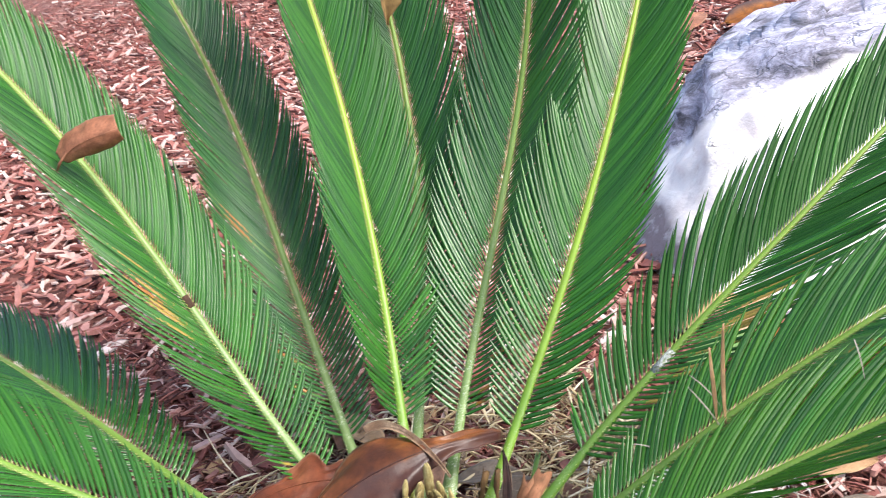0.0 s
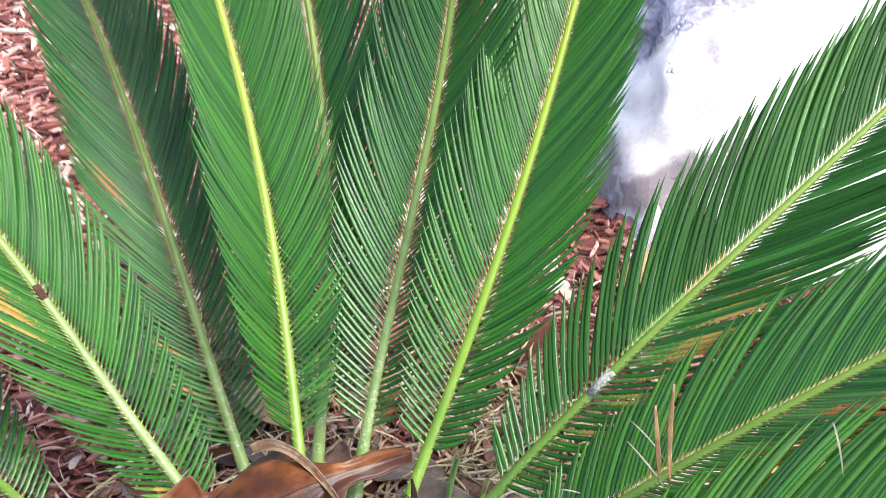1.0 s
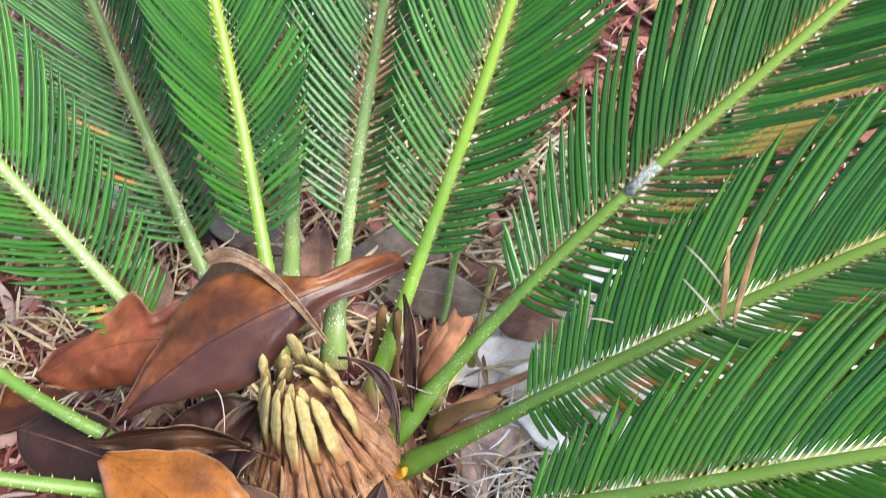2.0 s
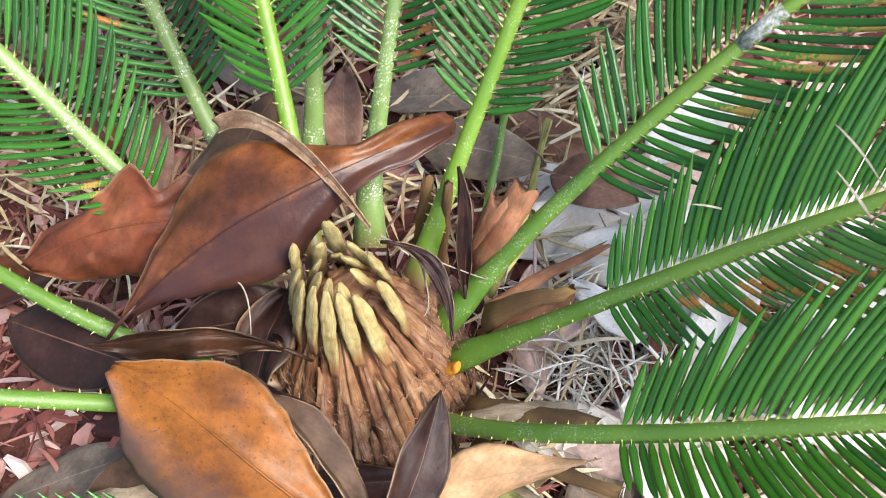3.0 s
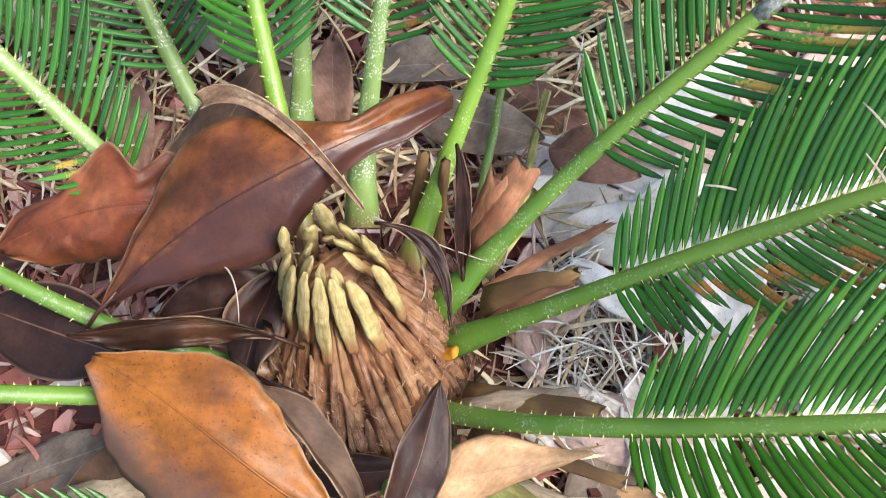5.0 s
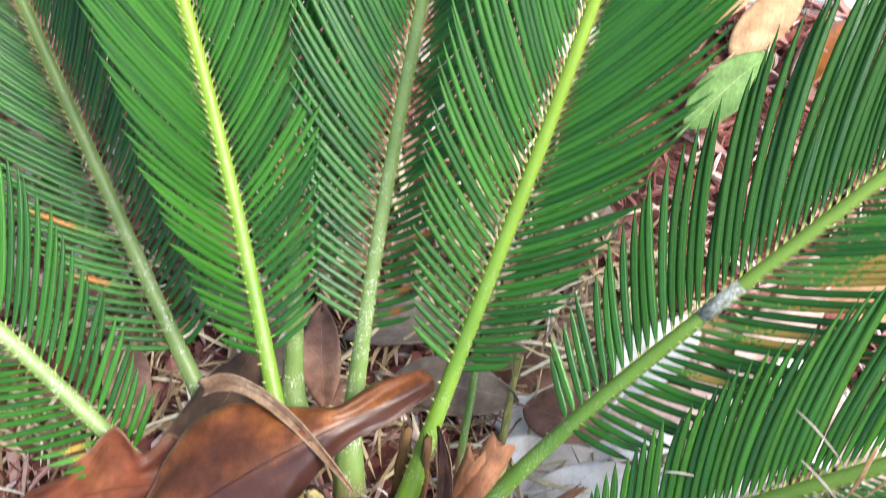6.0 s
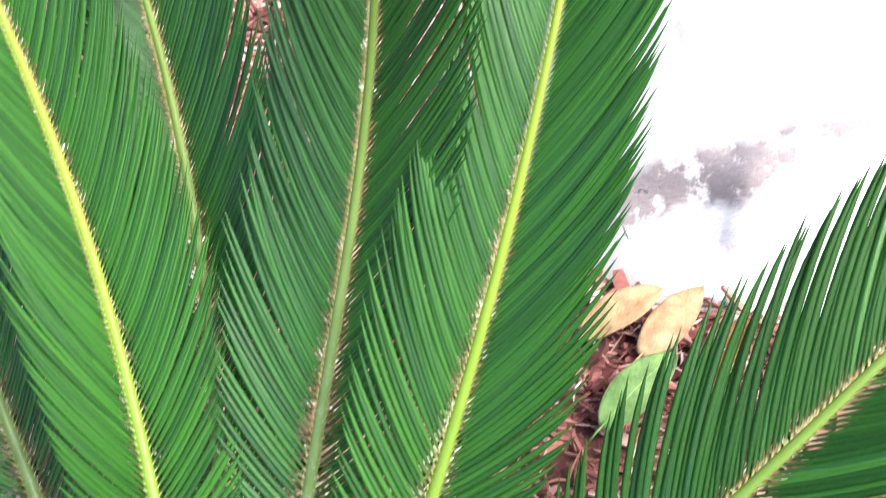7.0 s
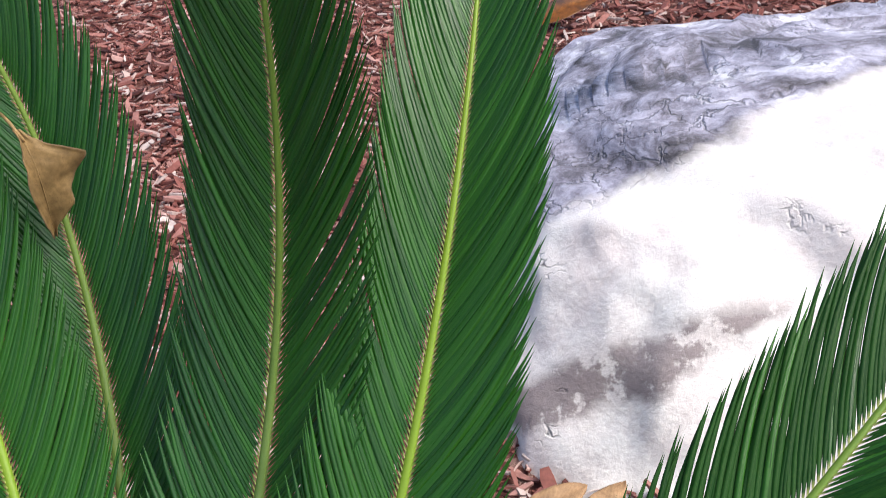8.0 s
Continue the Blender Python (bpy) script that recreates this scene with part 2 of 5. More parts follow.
def fibrous(m, dark, amount):
    """Fine fibres along a scale: darker streaks and relief that follow the UV's x."""
    n, l = m.node_tree.nodes, m.node_tree.links
    b = n["Principled BSDF"]
    old = b.inputs["Base Color"].links[0].from_socket
    f = noise_tex(n, l, 1.0, 5, "UV", (45, 9, 1), 0.65)
    r = ramp(n, [(0.38, (1, 1, 1)), (0.58, (0, 0, 0))])
    l.new(f.outputs["Fac"], r.inputs["Fac"])
    k = n.new("ShaderNodeMath")
    k.operation = "MULTIPLY"
    k.inputs[1].default_value = amount
    l.new(r.outputs["Color"], k.inputs[0])
    l.new(mixed(n, l, k.outputs[0], old, dark), b.inputs["Base Color"])
    bumped(n, l, b, f.outputs["Fac"], 0.7, 0.0025)


fibrous(WOOL, (0.09, 0.042, 0.024), 0.75)
fibrous(WOOL_RUST, (0.10, 0.038, 0.016), 0.75)
fibrous(WOOL_TAN, (0.16, 0.075, 0.032), 0.7)
fibrous(WOOL_DARK, (0.03, 0.018, 0.012), 0.7)
browned_foot(SPIRE, (0.24, 0.115, 0.05), 0.008, 0.022)
fibrous(SPIRE, (0.20, 0.125, 0.045), 0.55)
browned_foot(STALK_BRIGHT, (0.15, 0.075, 0.035), 0.050, 0.075)
browned_foot(STALK, (0.15, 0.075, 0.035), 0.050, 0.075)
browned_foot(STALK_FUZZY, (0.15, 0.075, 0.035), 0.050, 0.075)
BROWN_LEAF = dry_material("glossy_brown_leaf", [(0.25, (0.030, 0.012, 0.008)), (0.5, (0.085, 0.028, 0.011)), (0.75, (0.20, 0.072, 0.020))], 22, 0.32, (0.018, 0.009, 0.006), 0.68, 0.25, (0.05, 0.02, 0.012))
RED_LEAF = dry_material("red_brown_leaf", [(0.25, (0.042, 0.012, 0.007)), (0.55, (0.105, 0.028, 0.011)), (0.8, (0.19, 0.066, 0.028))], 18, 0.5, (0.10, 0.06, 0.04), 0.7, 0.3, (0.18, 0.06, 0.03))
ORANGE_LEAF = dry_material("orange_brown_leaf", [(0.22, (0.03, 0.018, 0.016)), (0.40, (0.15, 0.050, 0.009)), (0.8, (0.265, 0.097, 0.014))], 16, 0.44, (0.018, 0.010, 0.008), 0.66, 0.25, (0.12, 0.035, 0.012))
two_toned(ORANGE_LEAF, (0.060, 0.042, 0.042), 0.32, 0.56, True)
# purplish near half; part of its darkness is the fold's shade painted in
two_toned(BROWN_LEAF, (0.030, 0.013, 0.013), 0.66, 0.72)
# dark leaf colour, deepened to carry the crevice shade beside the crown
DARK_LEAF = dry_material("dark_purple_leaf", [(0.25, (0.008, 0.004, 0.004)), (0.55, (0.022, 0.009, 0.007)), (0.8, (0.055, 0.024, 0.015))], 20, 0.5, (0.03, 0.02, 0.02), 0.68, 0.3, (0.16, 0.09, 0.06))
STRIP = dry_material("pale_brown_strip", [(0.25, (0.09, 0.05, 0.03)), (0.5, (0.17, 0.105, 0.065)), (0.8, (0.30, 0.22, 0.15))], 60, 0.7, (0.07, 0.04, 0.02), 0.62, 0.5, (0.10, 0.05, 0.03))
GREY_LEAF = dry_material("grey_brown_leaf", [(0.25, (0.09, 0.065, 0.05)), (0.55, (0.17, 0.13, 0.10)), (0.8, (0.26, 0.21, 0.17))], 18, 0.65, (0.10, 0.07, 0.05), 0.66, 0.4, (0.36, 0.28, 0.2))
MAROON_LEAF = dry_material("maroon_leaf", [(0.25, (0.014, 0.007, 0.005)), (0.55, (0.038, 0.017, 0.010)), (0.8, (0.080, 0.036, 0.018))], 20, 0.45, (0.02, 0.012, 0.01), 0.68, 0.3, (0.14, 0.08, 0.05))
UMBER_LEAF = dry_material("umber_leaf", [(0.25, (0.035, 0.020, 0.013)), (0.55, (0.065, 0.037, 0.023)), (0.8, (0.10, 0.062, 0.04))], 18, 0.6, (0.05, 0.03, 0.02), 0.68, 0.3, (0.14, 0.09, 0.06))
TAN_LEAF = dry_material("tan_leaf", [(0.25, (0.25, 0.14, 0.07)), (0.55, (0.38, 0.23, 0.12)), (0.8, (0.48, 0.33, 0.20))], 16, 0.55, (0.24, 0.13, 0.07), 0.7, 0.3, (0.42, 0.25, 0.13))
RUSSET_LEAF = dry_material("russet_leaf", [(0.25, (0.14, 0.055, 0.03)), (0.55, (0.24, 0.10, 0.055)), (0.8, (0.34, 0.17, 0.10))], 22, 0.55, (0.10, 0.05, 0.03), 0.7, 0.25, (0.30, 0.15, 0.09))
OLIVE_TAN_LEAF = dry_material("olive_tan_leaf", [(0.25, (0.16, 0.10, 0.04)), (0.55, (0.30, 0.19, 0.075)), (0.8, (0.46, 0.31, 0.15))], 22, 0.55, (0.14, 0.08, 0.04), 0.7, 0.25, (0.50, 0.34, 0.18))
PINK_LEAF = dry_material("pinkish_dry_leaf", [(0.25, (0.12, 0.055, 0.036)), (0.55, (0.215, 0.11, 0.075)), (0.8, (0.33, 0.20, 0.145))], 20, 0.7, (0.18, 0.1, 0.07), 0.68, 0.3, (0.4, 0.24, 0.16))
# leaf colour pushed near white: direct sun on the ground painted in
SUNLIT_LEAF = dry_material("sunlit_leaf", [(0.25, (0.56, 0.51, 0.46)), (0.55, (0.72, 0.68, 0.62)), (0.8, (0.82, 0.79, 0.74))], 20, 0.7, (0.40, 0.33, 0.28), 0.68, 0.3, (0.7, 0.64, 0.56))
ROSE_LEAF = dry_material("rose_dry_leaf", [(0.25, (0.36, 0.24, 0.20)), (0.55, (0.50, 0.36, 0.31)), (0.8, (0.62, 0.49, 0.43))], 20, 0.7, (0.30, 0.2, 0.16), 0.68, 0.3, (0.6, 0.45, 0.36))
GREEN_LEAF = dry_material("pale_green_leaf", [(0.25, (0.08, 0.17, 0.04)), (0.8, (0.15, 0.26, 0.08))], 14, 0.5, (0.3, 0.33, 0.12), 0.7, 0.2, (0.38, 0.46, 0.2))
FIBRE = dry_material("pale_fibre", [(0.3, (0.15, 0.13, 0.10)), (0.7, (0.30, 0.27, 0.23))], 60, 0.8)
STUB = dry_material("old_leaf_base", [(0.2, (0.06, 0.032, 0.018)), (0.5, (0.13, 0.075, 0.03)), (0.8, (0.26, 0.19, 0.06))], 30, 0.75, (0.08, 0.05, 0.03), 0.62, 0.8)
STUB_GREEN = dry_material("yellow_green_base", [(0.25, (0.12, 0.13, 0.04)), (0.5, (0.26, 0.27, 0.08)), (0.8, (0.46, 0.40, 0.16))], 60, 0.7, (0.12, 0.08, 0.04), 0.62, 0.8)
STUB_RED = dry_material("red_brown_base", [(0.25, (0.16, 0.06, 0.03)), (0.8, (0.36, 0.17, 0.09))], 60, 0.7, (0.06, 0.03, 0.02), 0.62, 0.8)
STUB_PALE = dry_material("bleached_leaf_base", [(0.2, (0.28, 0.2, 0.13)), (0.8, (0.50, 0.42, 0.3))], 40, 0.8, (0.12, 0.08, 0.05), 0.62, 0.8)
for old_base in (STUB, STUB_RED, STUB_PALE, STUB_GREEN):
    fibrous(old_base, (0.10, 0.06, 0.03), 0.6)
HAIR = island_material("brown_hairs", [(0.0, (0.10, 0.045, 0.025)), (0.5, (0.26, 0.14, 0.08)), (0.95, (0.38, 0.25, 0.16)), (1.0, (0.50, 0.40, 0.30))], 0.8, 200, 0.1)
FLESH = dry_material("raw_orange", [(0.3, (0.45, 0.13, 0.02)), (0.7, (0.62, 0.33, 0.03))], 120, 0.4, (0.3, 0.08, 0.02))
MULCH = island_material("mulch_chips", [(0.0, (0.05, 0.016, 0.014)), (0.3, (0.17, 0.052, 0.042)), (0.55, (0.28, 0.105, 0.085)), (0.78, (0.40, 0.21, 0.18)), (0.9, (0.49, 0.36, 0.32)), (1.0, (0.62, 0.52, 0.48))])
STRAW = island_material("dry_leaflets", [(0.0, (0.14, 0.085, 0.05)), (0.4, (0.34, 0.245, 0.13)), (0.75, (0.52, 0.42, 0.25)), (1.0, (0.66, 0.60, 0.46))], 0.7, 200, 0.2)
# pale dry leaflets, whitened further to carry the sunlight on the ground
SUNLIT_LITTER = island_material("sunlit_leaflets", [(0.0, (0.26, 0.22, 0.17)), (0.5, (0.52, 0.49, 0.43)), (1.0, (0.78, 0.76, 0.72))], 0.7, 200, 0.2)


def soil_material():
    m, n, l, b = shader("soil", 0.95, 0.2)
    t = noise_tex(n, l, 12, 8, rough=0.7)
    tone = ramp(n, [(0.3, (0.045, 0.024, 0.018)), (0.55, (0.11, 0.05, 0.038)), (0.75, (0.2, 0.1, 0.08))])
    l.new(t.outputs["Fac"], tone.inputs["Fac"])
    # matted chips, too small to tell apart
    warp = noise_tex(n, l, 30, 3)
    tc = n.new("ShaderNodeTexCoord")
    vo = n.new("ShaderNodeTexVoronoi")
    vo.inputs["Scale"].default_value = 42.0
    l.new(mixed(n, l, 0.05, tc.outputs["Object"], warp.outputs["Color"], "ADD"), vo.inputs["Vector"])
    sep = n.new("ShaderNodeSeparateColor")
    l.new(vo.outputs["Color"], sep.inputs[0])
    chip = ramp(n, [(0.0, (0.04, 0.014, 0.012)), (0.45, (0.15, 0.05, 0.04)), (0.8, (0.26, 0.11, 0.09)), (1.0, (0.42, 0.27, 0.23))])
    l.new(sep.outputs[0], chip.inputs["Fac"])
    l.new(mixed(n, l, 0.7, tone.outputs["Color"], chip.outputs["Color"]), b.inputs["Base Color"])
    t2 = noise_tex(n, l, 90, 6, rough=0.7)
    bumped(n, l, b, t2.outputs["Fac"], 0.9, 0.01)
    return m


def rock_material():
    m, n, l, b = shader("pale_veined_stone", 0.7, 0.35)
    tc = n.new("ShaderNodeTexCoord")
    warp = noise_tex(n, l, 3.0, 6, rough=0.6)
    add = mixed(n, l, 0.16, tc.outputs["Object"], warp.outputs["Color"], "ADD")

    def across(normal, low, high):
        """0 to 1 across a slanting seam in the stone."""
        d = n.new("ShaderNodeVectorMath")
        d.operation = "DOT_PRODUCT"
        d.inputs[1].default_value = normal
        l.new(add, d.inputs[0])
        r = n.new("ShaderNodeMapRange")
        r.inputs["From Min"].default_value = low
        r.inputs["From Max"].default_value = high
        l.new(d.outputs["Value"], r.inputs["Value"])
        return r.outputs["Result"]

    def times(a, c):
        k = n.new("ShaderNodeMath")
        k.operation = "MULTIPLY"
        for v, i in ((a, 0), (c, 1)):
            if hasattr(v, "links"):
                l.new(v, k.inputs[i])
            else:
                k.inputs[i].default_value = v
        return k.outputs[0]

    mid = noise_tex(n, l, 18, 9, rough=0.72)
    big = noise_tex(n, l, 5, 5, rough=0.6)
    # white lower stone with pinkish stains
    stain = ramp(n, [(0.42, (0, 0, 0)), (0.66, (1, 1, 1))])
    l.new(big.outputs["Fac"], stain.inputs["Fac"])
    white = mixed(n, l, times(stain.outputs["Color"], 0.6), (0.90, 0.87, 0.85), (0.72, 0.60, 0.60))
    grain = ramp(n, [(0.36, (0.72, 0.69, 0.70)), (0.50, (1, 1, 1))])
    l.new(mid.outputs["Fac"], grain.inputs["Fac"])
    white = mixed(n, l, 0.6, white, grain.outputs["Color"], "MULTIPLY")
    # grey and lilac beds above a slanting seam
    mp = n.new("ShaderNodeMapping")
    mp.inputs["Rotation"].default_value = (radians(35), radians(24), 0)
    mp.inputs["Scale"].default_value = (1.2, 1.2, 8.0)
    l.new(add, mp.inputs["Vector"])
    beds = n.new("ShaderNodeTexNoise")
    beds.inputs["Scale"].default_value = 4.0
    beds.inputs["Detail"].default_value = 7
    beds.inputs["Roughness"].default_value = 0.68
    l.new(mp.outputs["Vector"], beds.inputs["Vector"])
    tone = ramp(n, [(0.37, (0.09, 0.085, 0.10)), (0.44, (0.22, 0.21, 0.26)), (0.50, (0.37, 0.36, 0.45)), (0.56, (0.50, 0.49, 0.60)), (0.64, (0.76, 0.76, 0.84))])
    l.new(beds.outputs["Fac"], tone.inputs["Fac"])
    mott = ramp(n, [(0.40, (0.45, 0.43, 0.44)), (0.54, (1, 1, 1))])
    l.new(mid.outputs["Fac"], mott.inputs["Fac"])
    grey = mixed(n, l, 0.75, tone.outputs["Color"], mott.outputs["Color"], "MULTIPLY")
    upper = across((-0.35, 0.55, 0.80), 0.715, 0.745)
    # the flank towards the plant is greyed too: its shade put into the colour
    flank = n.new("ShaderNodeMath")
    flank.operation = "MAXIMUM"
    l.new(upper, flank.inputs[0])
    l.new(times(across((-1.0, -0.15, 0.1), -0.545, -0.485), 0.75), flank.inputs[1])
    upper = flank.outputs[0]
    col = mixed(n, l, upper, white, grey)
    # a frayed purple-brown bed lower down
    into = across((-0.5, 0.0, 1.0), -0.105, -0.09)
    out = across((-0.5, 0.0, 1.0), -0.025, -0.045)
    fray = ramp(n, [(0.41, (0, 0, 0)), (0.48, (1, 1, 1))])
    l.new(mid.outputs["Fac"], fray.inputs["Fac"])
    bed = times(times(times(into, out), across((0.0, 0.0, 1.0), 0.32, 0.28)), fray.outputs["Color"])
    col = mixed(n, l, times(bed, 0.8), col, (0.19, 0.14, 0.15))
    # dark cracks, many above the seam and few below
    vo = n.new("ShaderNodeTexVoronoi")
    vo.feature = "DISTANCE_TO_EDGE"
    vo.inputs["Scale"].default_value = 13.0
    mp2 = n.new("ShaderNodeMapping")
    mp2.inputs["Rotation"].default_value = (radians(35), radians(24), 0)
    mp2.inputs["Scale"].default_value = (0.55, 0.8, 1.7)
    add2 = mixed(n, l, 0.4, tc.outputs["Object"], warp.outputs["Color"], "ADD")
    l.new(add2, mp2.inputs["Vector"])
    l.new(mp2.outputs["Vector"], vo.inputs["Vector"])
    crack = ramp(n, [(0.0, (1, 1, 1)), (0.05, (0, 0, 0))])
    l.new(vo.outputs["Distance"], crack.inputs["Fac"])
    spread = noise_tex(n, l, 6.0, 4)
    above = ramp(n, [(0.40, (0, 0, 0)), (0.52, (1, 1, 1))])
    below = ramp(n, [(0.62, (0, 0, 0)), (0.68, (1, 1, 1))])
    l.new(spread.outputs["Fac"], above.inputs["Fac"])
    l.new(spread.outputs["Fac"], below.inputs["Fac"])
    where = mixed(n, l, upper, below.outputs["Color"], above.outputs["Color"])
    worn = ramp(n, [(0.40, (0.4, 0.4, 0.4)), (0.60, (1, 1, 1))])
    l.new(mid.outputs["Fac"], worn.inputs["Fac"])
    lines = times(times(crack.outputs["Color"], where), worn.outputs["Color"])
    col = mixed(n, l, times(lines, 0.8), col, (0.085, 0.085, 0.09))
    l.new(col, b.inputs["Base Color"])
    sub = n.new("ShaderNodeMath")
    sub.operation = "SUBTRACT"
    l.new(mid.outputs["Fac"], sub.inputs[0])
    l.new(lines, sub.inputs[1])
    bumped(n, l, b, sub.outputs[0], 0.5, 0.012)
    return m


SOIL = soil_material()
ROCK = rock_material()


# ---- building helpers ----
def mesh_of(name, verts, faces, mat, uvs=None, smooth=True):
    me = bpy.data.meshes.new(name)
    me.from_pydata([tuple(v) for v in verts], [], faces)
    if uvs is not None:
        lay = me.uv_layers.new(name="UVMap")
        for lp in me.loops:
            lay.data[lp.index].uv = uvs[lp.vertex_index]
    if smooth:
        me.polygons.foreach_set("use_smooth", [True] * len(me.polygons))
    me.materials.append(mat)
    me.update()
    return me


def under(ob, parent):
    ob.parent = parent
    ob.matrix_parent_inverse = parent.matrix_basis.inverted()
    return ob


def part(name, me, parent, label=""):
    ob = under(new(name, me), parent)
    if label:
        ob["label"] = label
    return ob


def tube(points, radii, sides=8, flat=1.0, up=(0, 0, 1)):
    """Vertices, faces and UVs (metres along, turn) of a closed tapered tube."""
    pts = [Vector(p) for p in points]
    verts, faces, uvs = [], [], []
    along = 0.0
    for k, p in enumerate(pts):
        t = (pts[min(k + 1, len(pts) - 1)] - pts[max(k - 1, 0)]).normalized()
        s = t.cross(Vector(up))
        s = s.normalized() if s.length > 1e-4 else Vector((1, 0, 0))
        q = s.cross(t)
        if k:
            along += (p - pts[k - 1]).length
        for j in range(sides):
            a = 2 * math.pi * j / sides
            verts.append(p + s * math.cos(a) * radii[k] + q * math.sin(a) * radii[k] * flat)
            uvs.append((along, j / sides))
    for k in range(len(pts) - 1):
        for j in range(sides):
            a, b = k * sides + j, k * sides + (j + 1) % sides
            faces.append((a, b, b + sides, a + sides))
    faces.append(tuple(range(sides))[::-1])
    faces.append(tuple(range((len(pts) - 1) * sides, len(pts) * sides)))
    return verts, faces, uvs


def bezier(P, n):
    P = [Vector(p) for p in P]
    out = []
    for k in range(n + 1):
        u = k / n
        out.append(P[0] * (1 - u) ** 3 + P[1] * 3 * u * (1 - u) ** 2 + P[2] * 3 * u * u * (1 - u) + P[3] * u ** 3)
    return out


# ---- ground ----
def ground_height(x, y):
    h = 0.010 * noise.noise((x * 2.1, y * 2.1, 0.3)) + 0.004 * noise.noise((x * 9, y * 9, 2.0))
    return h + 0.05 * math.exp(-((x - 0.01) ** 2 + (y + 0.02) ** 2) / 0.03)


def build_ground():
    xs = np.concatenate([[-2000, -300, -60, -15, -6], np.linspace(-3, 3, 121), [6, 15, 60, 300, 2000]])
    ys = np.concatenate([[-2000, -300, -60, -15, -5], np.linspace(-2, 5, 141), [8, 15, 60, 300, 2000]])
    verts = [(x, y, ground_height(x, y) if abs(x) < 4 and -3 < y < 6 else 0.0) for y in ys for x in xs]
    w = len(xs)
    faces = [(j * w + i, j * w + i + 1, (j + 1) * w + i + 1, (j + 1) * w + i) for j in range(len(ys) - 1) for i in range(w - 1)]
    g = new("ground", mesh_of("ground", verts, faces, SOIL))
    tagged(g, "dark reddish soil under the wood mulch", "ground", kind="structure")


def scatter(name, label, category, count, place, size, mat, seed, bend=False):
    """Many loose slivers in one mesh. place(rng) gives x, y, z; size(rng) gives length, width, thickness."""
    rng = random.Random(seed)
    verts, faces = [], []
    for _ in range(count):
        x, y, z = place(rng)
        L, W, H = size(rng)
        m = pose(x, y, z, rng.gauss(0, 16), rng.gauss(0, 16), rng.uniform(0, 360))
        b = len(verts)
        if bend:
            up, bow, lean = rng.uniform(0.02, 0.16) * L, rng.gauss(0, 0.05) * L, rng.gauss(0, 0.4)
            prof = [(p, 0.5 * (1 - 0.9 * (2 * abs(p)) ** 2.2), up * (1 - 4 * p * p), bow * 4 * p * p * (1 + lean * p)) for p in (-0.5, -0.25, 0.0, 0.25, 0.5)]
        else:
            prof = ((-0.5, rng.uniform(0.05, 0.4), 0, rng.gauss(0, 0.25) * W), (rng.uniform(-0.35, -0.1), rng.uniform(0.35, 0.5), 0, rng.gauss(0, 0.02) * L), (rng.uniform(0.1, 0.35), rng.uniform(0.3, 0.5), rng.gauss(0, 0.02) * L, rng.gauss(0, 0.02) * L), (0.5, rng.uniform(0.03, 0.35), 0, rng.gauss(0, 0.25) * W))
        for px, pw, pz, off in prof:
            for sy, sz in ((-1, 0), (1, 0), (1, 1), (-1, 1)):
                verts.append(m @ Vector((px * L, sy * pw * W + off, pz + sz * H)))
        last = 4 * (len(prof) - 1)
        for k in range(0, last, 4):
            for j in range(4):
                faces.append((b + k + j, b + k + (j + 1) % 4, b + k + 4 + (j + 1) % 4, b + k + 4 + j))
        faces.append((b + 3, b + 2, b + 1, b))
        faces.append((b + last, b + last + 1, b + last + 2, b + last + 3))
    ob = new(name, mesh_of(name, verts, faces, mat, smooth=False))
    return tagged(ob, label, category, kind="stuff")


build_ground()


# ---- boulder ----
def build_boulder():
    bm = bmesh.new()
    bmesh.ops.create_icosphere(bm, subdivisions=6, radius=1.0)
    c, half = Vector((1.045, 1.33, 0.01)), Vector((0.74, 0.65, 0.37))
    for v in bm.verts:
        d = v.co.normalized()
        q = Vector([math.copysign(abs(k) ** e, k) for k, e in zip(d, (0.44, 0.44, 0.54))])
        p = Vector((q.x * half.x, q.y * half.y, q.z * half.z))
        p.x += 0.08 * p.z / half.z * (0.5 - 0.5 * math.tanh(3 * q.x))
        p.x += 0.24 * max(0.0, p.z / half.z) * max(0.0, q.y) * (0.5 - 0.5 * math.tanh(3 * q.x))
        p.y += 0.16 * p.z / half.z * (0.6 - 0.4 * math.tanh(3 * q.y))
        p.x -= 0.035 * max(0.0, 1 - 2 * p.z / half.z) * max(0.0, -q.x)
        p.y -= 0.025 * max(0.0, 1 - 2 * p.z / half.z) * max(0.0, -q.y)
        back = max(0.0, q.y)
        p.z -= 0.065 * back * max(0.0, p.z / half.z)
        p.y += 0.10 * back
        w = c + p
        k = noise.noise(w * 2.2 + Vector((4.1, 2.7, 0.6))) * 0.045 + noise.noise(w * 5.5 + Vector((3, 1, 2))) * 0.016
        layer = w.z * 6.0 + w.x * 2.6 - w.y * 1.6 + noise.noise(w * 3.0) * 1.2
        k += 0.010 * math.sin(layer * 6.28)
        k += 0.022 * (0.5 - abs(noise.noise(w * 8 + Vector((7, 0, 3))))) + 0.008 * noise.noise(w * 16) + 0.003 * noise.noise(w * 42)
        v.co = w + d * k
    for f in bm.faces:
        f.smooth = True
    me = bpy.data.meshes.new("boulder")
    bm.to_mesh(me)
    bm.free()
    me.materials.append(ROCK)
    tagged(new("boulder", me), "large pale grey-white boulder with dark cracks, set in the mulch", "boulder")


build_boulder()


